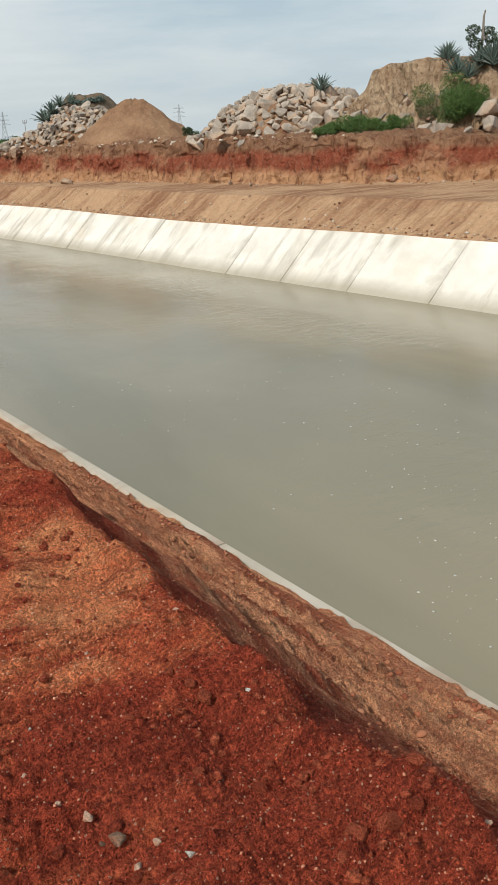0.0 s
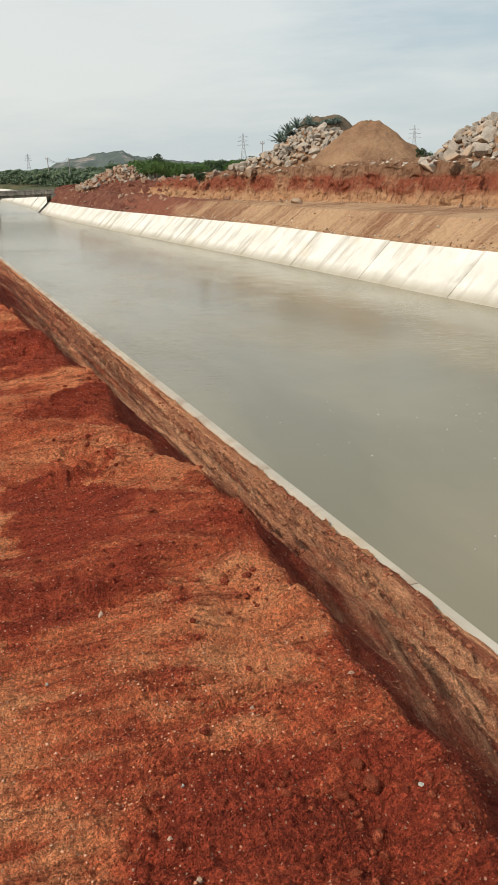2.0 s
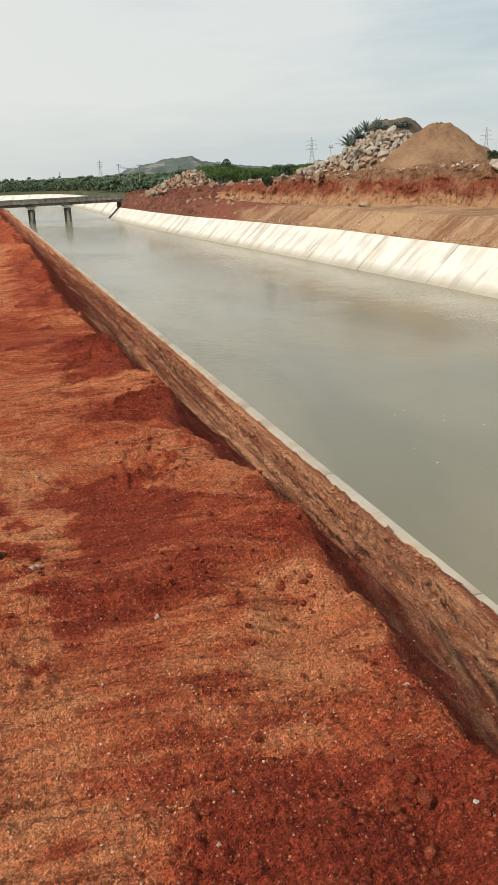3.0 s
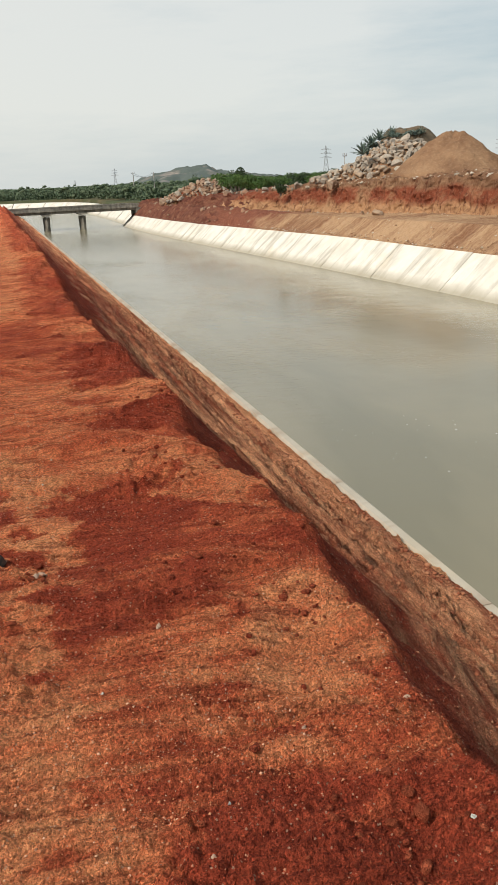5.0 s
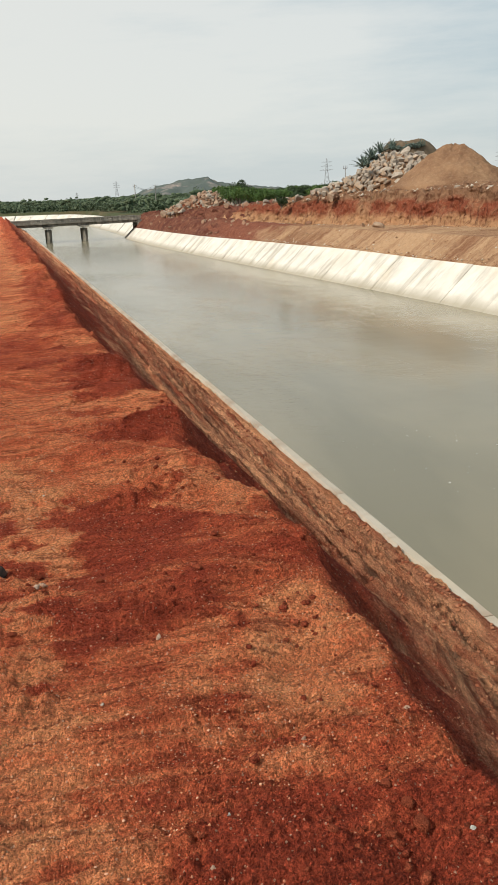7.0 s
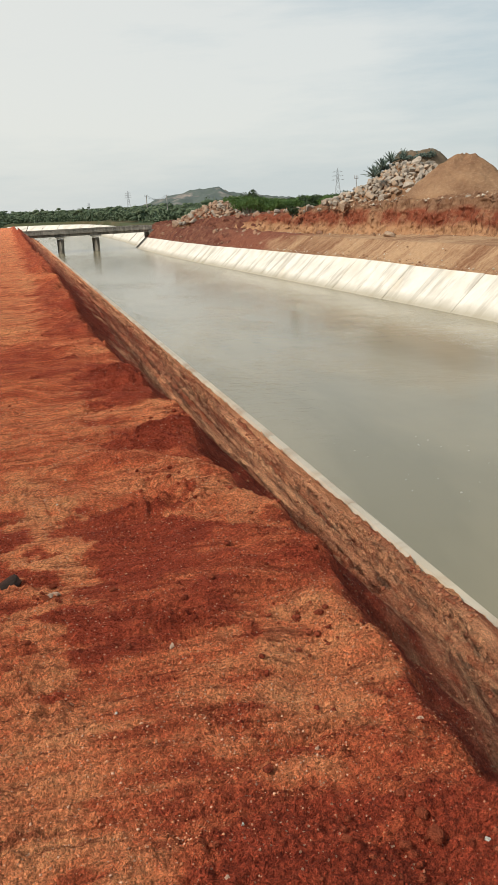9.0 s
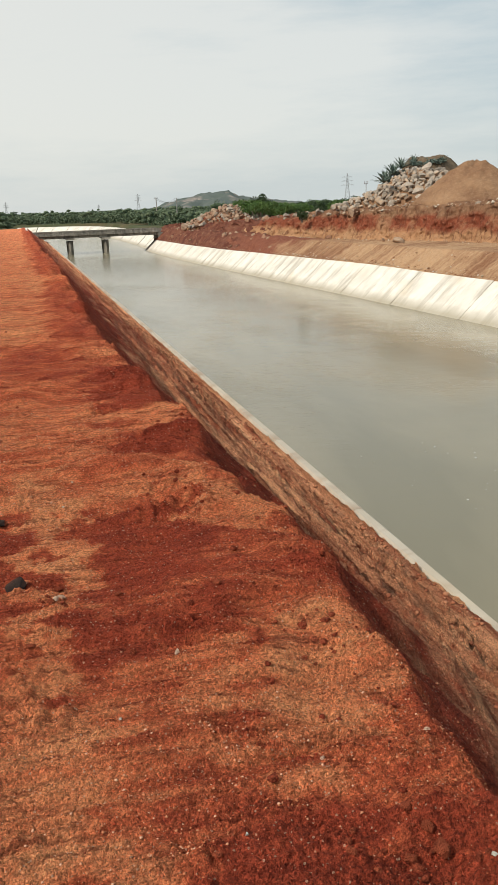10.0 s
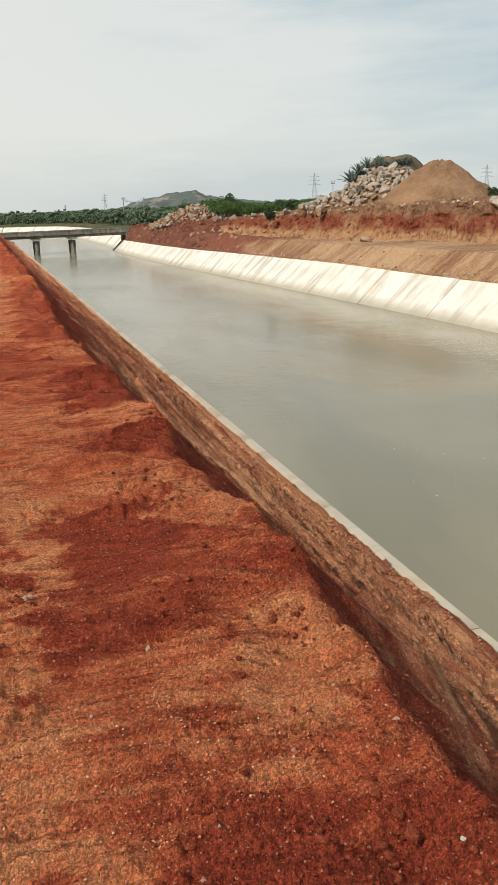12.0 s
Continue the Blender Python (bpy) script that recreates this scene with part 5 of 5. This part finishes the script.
def snag():
    """Half-bare tree on the earth block: a pale leaning stem and a few leafy side limbs."""
    root = empty("tree", on(51.2, 56.5, 4.5), label="half-bare tree with a pale broken stem among agaves", category="tree")
    bm = bmesh.new()
    pts = [(0, 0, -0.4), (0.02, 0, 1.0), (0.10, 0, 2.0), (0.16, 0.05, 2.9), (0.28, 0.05, 3.25)]
    for i in range(4):
        limb(bm, pts[i], pts[i + 1], 0.11 - 0.018 * i, 0.095 - 0.018 * i, 8)
    for q in ((-0.75, 0.1, 2.0), (-0.55, -0.1, 1.4), (0.9, 0.1, 1.7), (0.6, -0.2, 2.2)):
        limb(bm, (0.05, 0, q[2] - 0.7), q, 0.045, 0.015, 6)
    part("trunk", bm, M_BARK, root)
    bl = [(-0.8, 0, 2.15, .5, .4, .3), (-0.5, 0, 1.45, .5, .4, .3), (-0.95, 0, 1.7, .35, .3, .2), (0.9, 0, 1.8, .6, .45, .35), (0.6, 0, 2.2, .4, .4, .2), (1.3, 0, 1.4, .6, .5, .4), (0.3, 0, 0.9, .5, .5, .4)]
    ob = new("foliage", leaves_mesh("foliage", bl, 4200, 0.05, 61, M_DARKLEAF))
    ob.parent = root


snag()

# trees and scrub behind the far bank's crest
_rng = random.Random(71)
for i in range(34):
    az = 13.8 + 7.9 * (i + _rng.random()) / 34
    d = _rng.uniform(108, 165)
    top = 1.6 + d * math.tan(radians(float(np.interp(az, [13.8, 14.8, 15.6, 17.1, 19.3, 21.7], [0.25, 0.40, 0.45, 0.10, 0.18, 0.30])) + _rng.uniform(-0.14, 0.05)))
    h = top + 1.4
    tree(on(az, d, -1.4), h, h * _rng.uniform(0.55, 0.8), 700 + i, 2600, 0.115, "leafy green scrub tree behind the far bank", M_BUSH if i % 3 else M_DARKLEAF, 0.25)
tree(on(15.8, 120, -1.4), 4.7, 1.3, 790, 1500, 0.11, "taller thin-crowned tree above the scrub", M_DARKLEAF, 0.5)


def far_woods():
    rng = np.random.RandomState(81)
    V_, F_, base = [], [], 0
    BODY = clod_shapes(9, 23)
    i = 0
    for _ in range(3000):
        d = 150 + 1000 * rng.rand() ** 2.1
        az = rng.uniform(-7, 27)
        x, y = d * math.sin(radians(az)), d * math.cos(radians(az))
        # keep the canal's bend open
        if (d < 288 and -0.4 < az < 7.9) or (d < 200 and az < 11.8):
            continue
        if d < 330 and az < 12 and y < 292 and y > float(np.interp(x, [-140, -70, -30, 3, 16, 30], [262, 260, 256, 236, 150, 128])) - 6 and y < float(np.interp(x, [-140, -70, -30, 3, 18, 30], [296, 292, 288, 280, 250, 128])):
            continue
        h = (3.0 + 0.0019 * d) * rng.uniform(0.42, 1.05) * (1.38 if rng.rand() < 0.10 else 1)
        r = h * rng.uniform(0.5, 0.8)
        bl = [(x + rng.normal() * r * 0.55, y + rng.normal() * r * 0.55, -1.6 + h * rng.uniform(0.25, 0.8), r * 0.45, r * 0.45, h * 0.2) for _k in range(5)]
        v, f = leaf_cloud(bl, 170 if d < 350 else 46, (0.10 if d < 350 else 0.14) + 0.00036 * d, 900 + i, 0.7)
        V_.append(v), F_.append(f + base)
        base += len(v)
        for k, q in enumerate(bl):
            v, f = BODY[(i + k) % len(BODY)]
            v = v * 2 * np.array(q[3:]) * 0.95 + np.array(q[:3])
            V_.append(v), F_.append(np.concatenate([f, f[:, 2:]], 1) + base)
            base += len(v)
        i += 1
    # low scrub close behind the bend
    for _ in range(520):
        t = rng.uniform(1.2, len(BEND) - 1.01)
        a, b = BEND[int(t)], BEND[int(t) + 1]
        q, n = a + (b - a) * (t % 1), np.array([b[1] - a[1], a[0] - b[0]]) / np.hypot(*(b - a))
        x, y = q + n * rng.uniform(7, 45)
        h = rng.uniform(1.3, 3.2)
        bl = [(x + rng.normal() * 1.2, y + rng.normal() * 1.2, -1.6 + h * rng.uniform(0.1, 0.7), h * 0.4, h * 0.4, h * 0.22) for _k in range(4)]
        v, f = leaf_cloud(bl, 120, 0.27, 5200 + i, 0.7)
        V_.append(v), F_.append(f + base)
        base += len(v)
        i += 1
    v, f = np.concatenate(V_), np.concatenate(F_)
    me = bpy.data.meshes.new("woods")
    me.vertices.add(len(v))
    me.vertices.foreach_set("co", v.reshape(-1).astype(np.float32))
    me.loops.add(f.size)
    me.loops.foreach_set("vertex_index", f.reshape(-1).astype(np.int32))
    me.polygons.add(len(f))
    me.polygons.foreach_set("loop_start", np.arange(0, f.size, 4, dtype=np.int32))
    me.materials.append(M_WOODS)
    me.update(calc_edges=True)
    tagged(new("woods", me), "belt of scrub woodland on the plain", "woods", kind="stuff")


far_woods()

# ---- the rocky hill ----


def build_hill():
    k = Mat("hazed_scrub_and_rock", 0.95, 0.1)
    n = k.noise(0.012, 6, 0.65)
    # scrub and rock tones carry painted-in haze: paler and cooler than up close
    c = k.mix(k.span(n, 0.50, 0.62), (0.110, 0.128, 0.118), (0.33, 0.270, 0.240))
    c = k.mix(k.span(k.noise(0.05, 5, 0.7), 0.42, 0.6, 0.5, 0), c, (0.085, 0.105, 0.085))
    k.color(c)
    k.bump(n, 0.6, 8)
    S, R = np.arange(-230, 231, 5.0), np.arange(-220, 221, 9.0)

    def H(s, r):
        p = np.interp(s, [-225, -150, -110, -70, -40, -8, 6, 25, 50, 90, 140, 225], [-3, 1, 6, 16, 23, 27, 28, 25, 16, 11, 7, -3])
        return p * np.clip(1 - (np.abs(r) / 215) ** 1.6, -0.2, 1) + 4.2 * fbm(s * 0.045, r * 0.045, 333, 5, 0.6) * np.clip(p / 12, 0, 1)
    ob = ground_patch("hill", None, 13.05, 1540, -1.5, S, R, H, k.m, 0.2, 335)
    tagged(ob, "low rocky hill with scrub on the skyline", "hill")


build_hill()

# ---- pylons, poles and wires ----
M_STEEL = mat_simple("galvanised_steel", (0.50, 0.52, 0.54), 0.7, 0.3, 0.1)
M_POLE = mat_simple("concrete_pole", (0.42, 0.39, 0.35), 0.9, 0.2)


def bar(bm, a, b, w):
    limb(bm, a, b, w, w, 4)


def pylon(at, h, turn, wbar):
    root = empty("pylon", at, label="grey steel lattice power pylon on the skyline", category="pylon")
    root.rotation_euler = (0, 0, radians(turn))
    bm = bmesh.new()

    def half(z):
        return float(np.interp(z / h, [0, 0.62, 1.0], [0.11, 0.035, 0.012])) * h
    levels = [0, 0.2, 0.36, 0.49, 0.6, 0.69, 0.77, 0.85, 0.92, 1.0]
    for a, b in zip(levels[:-1], levels[1:]):
        za, zb, wa, wb = a * h, b * h, half(a * h), half(b * h)
        ca = [(-wa, -wa, za), (wa, -wa, za), (wa, wa, za), (-wa, wa, za)]
        cb = [(-wb, -wb, zb), (wb, -wb, zb), (wb, wb, zb), (-wb, wb, zb)]
        for i in range(4):
            j = (i + 1) % 4
            bar(bm, ca[i], cb[i], wbar)
            bar(bm, ca[i], cb[j], wbar * 0.6)
            bar(bm, ca[j], cb[i], wbar * 0.6)
    part("lattice", bm, M_STEEL, root)
    for z, w in ((0.64, 0.20), (0.76, 0.18), (0.88, 0.16)):
        bm = bmesh.new()
        for sgn in (-1, 1):
            bar(bm, (0, 0, z * h), (sgn * w * h, 0, z * h), wbar)
            bar(bm, (0, 0, (z + 0.045) * h), (sgn * w * h, 0, z * h), wbar * 0.8)
        part("cross_arm", bm, M_STEEL, root)
    return root


for az, d, el, w in ((21.55, 800, 1.84, 0.13), (32.46, 860, 1.9, 0.12), (7.83, 1350, 1.04, 0.17), (-0.56, 1600, 0.78, 0.17), (5.26, 2300, 0.44, 0.22)):
    top = 1.6 + d * math.tan(radians(el))
    pylon(on(az, d, -1.4), top + 1.4, -az + 8, w)


def pole(at, h, r, arm):
    root = empty("utility_pole", at, label="slender pale concrete utility pole", category="utility pole")
    bm = bmesh.new()
    limb(bm, (0, 0, 0), (0, 0, h), r, r * 0.7, 8)
    part("shaft", bm, M_POLE, root)
    bm = bmesh.new()
    limb(bm, (-arm, 0, h - 0.25), (arm, 0, h - 0.25), 0.05, 0.05, 6)
    part("cross_arm", bm, M_STEEL, root)
    for x in (-arm * 0.85, 0.0, arm * 0.85):
        bm = bmesh.new()
        limb(bm, (x, 0, h - 0.22), (x, 0, h + 0.04), 0.045, 0.03, 6)
        part("insulator", bm, M_STEEL, root)
    return root


P1, P2 = on(9.03, 205, -2.2), on(10.35, 208, -2.2)
pole(P1, 6.5, 0.13, 0.45)
pole(P2, 6.3, 0.13, 0.6)
pole(on(22.8, 92, 0.3), 3.35, 0.05, 0.22)


def wires():
    for dz, x in ((6.15, -0.35), (6.15, 0.35)):
        cu = bpy.data.curves.new("power_line", "CURVE")
        cu.dimensions, cu.bevel_depth = "3D", 0.035
        sp = cu.splines.new("POLY")
        sp.points.add(16)
        for i in range(17):
            t = i / 16
            p = Vector(P1).lerp(Vector(P2), t)
            sp.points[i].co = (p.x + x, p.y, p.z + dz - 3.2 * t * (1 - t), 1)
        cu.materials.append(M_STEEL)
        tagged(new("power_line", cu), "sagging wire between the utility poles", "power line", "wires")


wires()

# ---- flecks of foam on the water ----


def foam():
    rng = np.random.RandomState(95)
    k = Mat("foam", 0.8, 0.3)
    k.color(k.mix(k.island(), (0.45, 0.43, 0.36), (0.80, 0.79, 0.74)))
    rows = []
    for c in range(58):
        cx, cy = rng.uniform(6.8, 14.5), rng.uniform(3.5, 18)
        for _ in range(rng.randint(2, 9)):
            x, y = cx + rng.normal() * 0.45, cy + rng.normal() * 0.7
            if x > 6.6:
                rows.append((x, y, WATER_Z + 0.004, 0.014 + 0.055 * rng.rand() ** 2.2, rng.randint(1000)))
    stuff_of("foam_flecks", lump_shapes(8, 17, 0.12), rows, k.m, "small white flecks of foam drifting on the water", "foam")


foam()
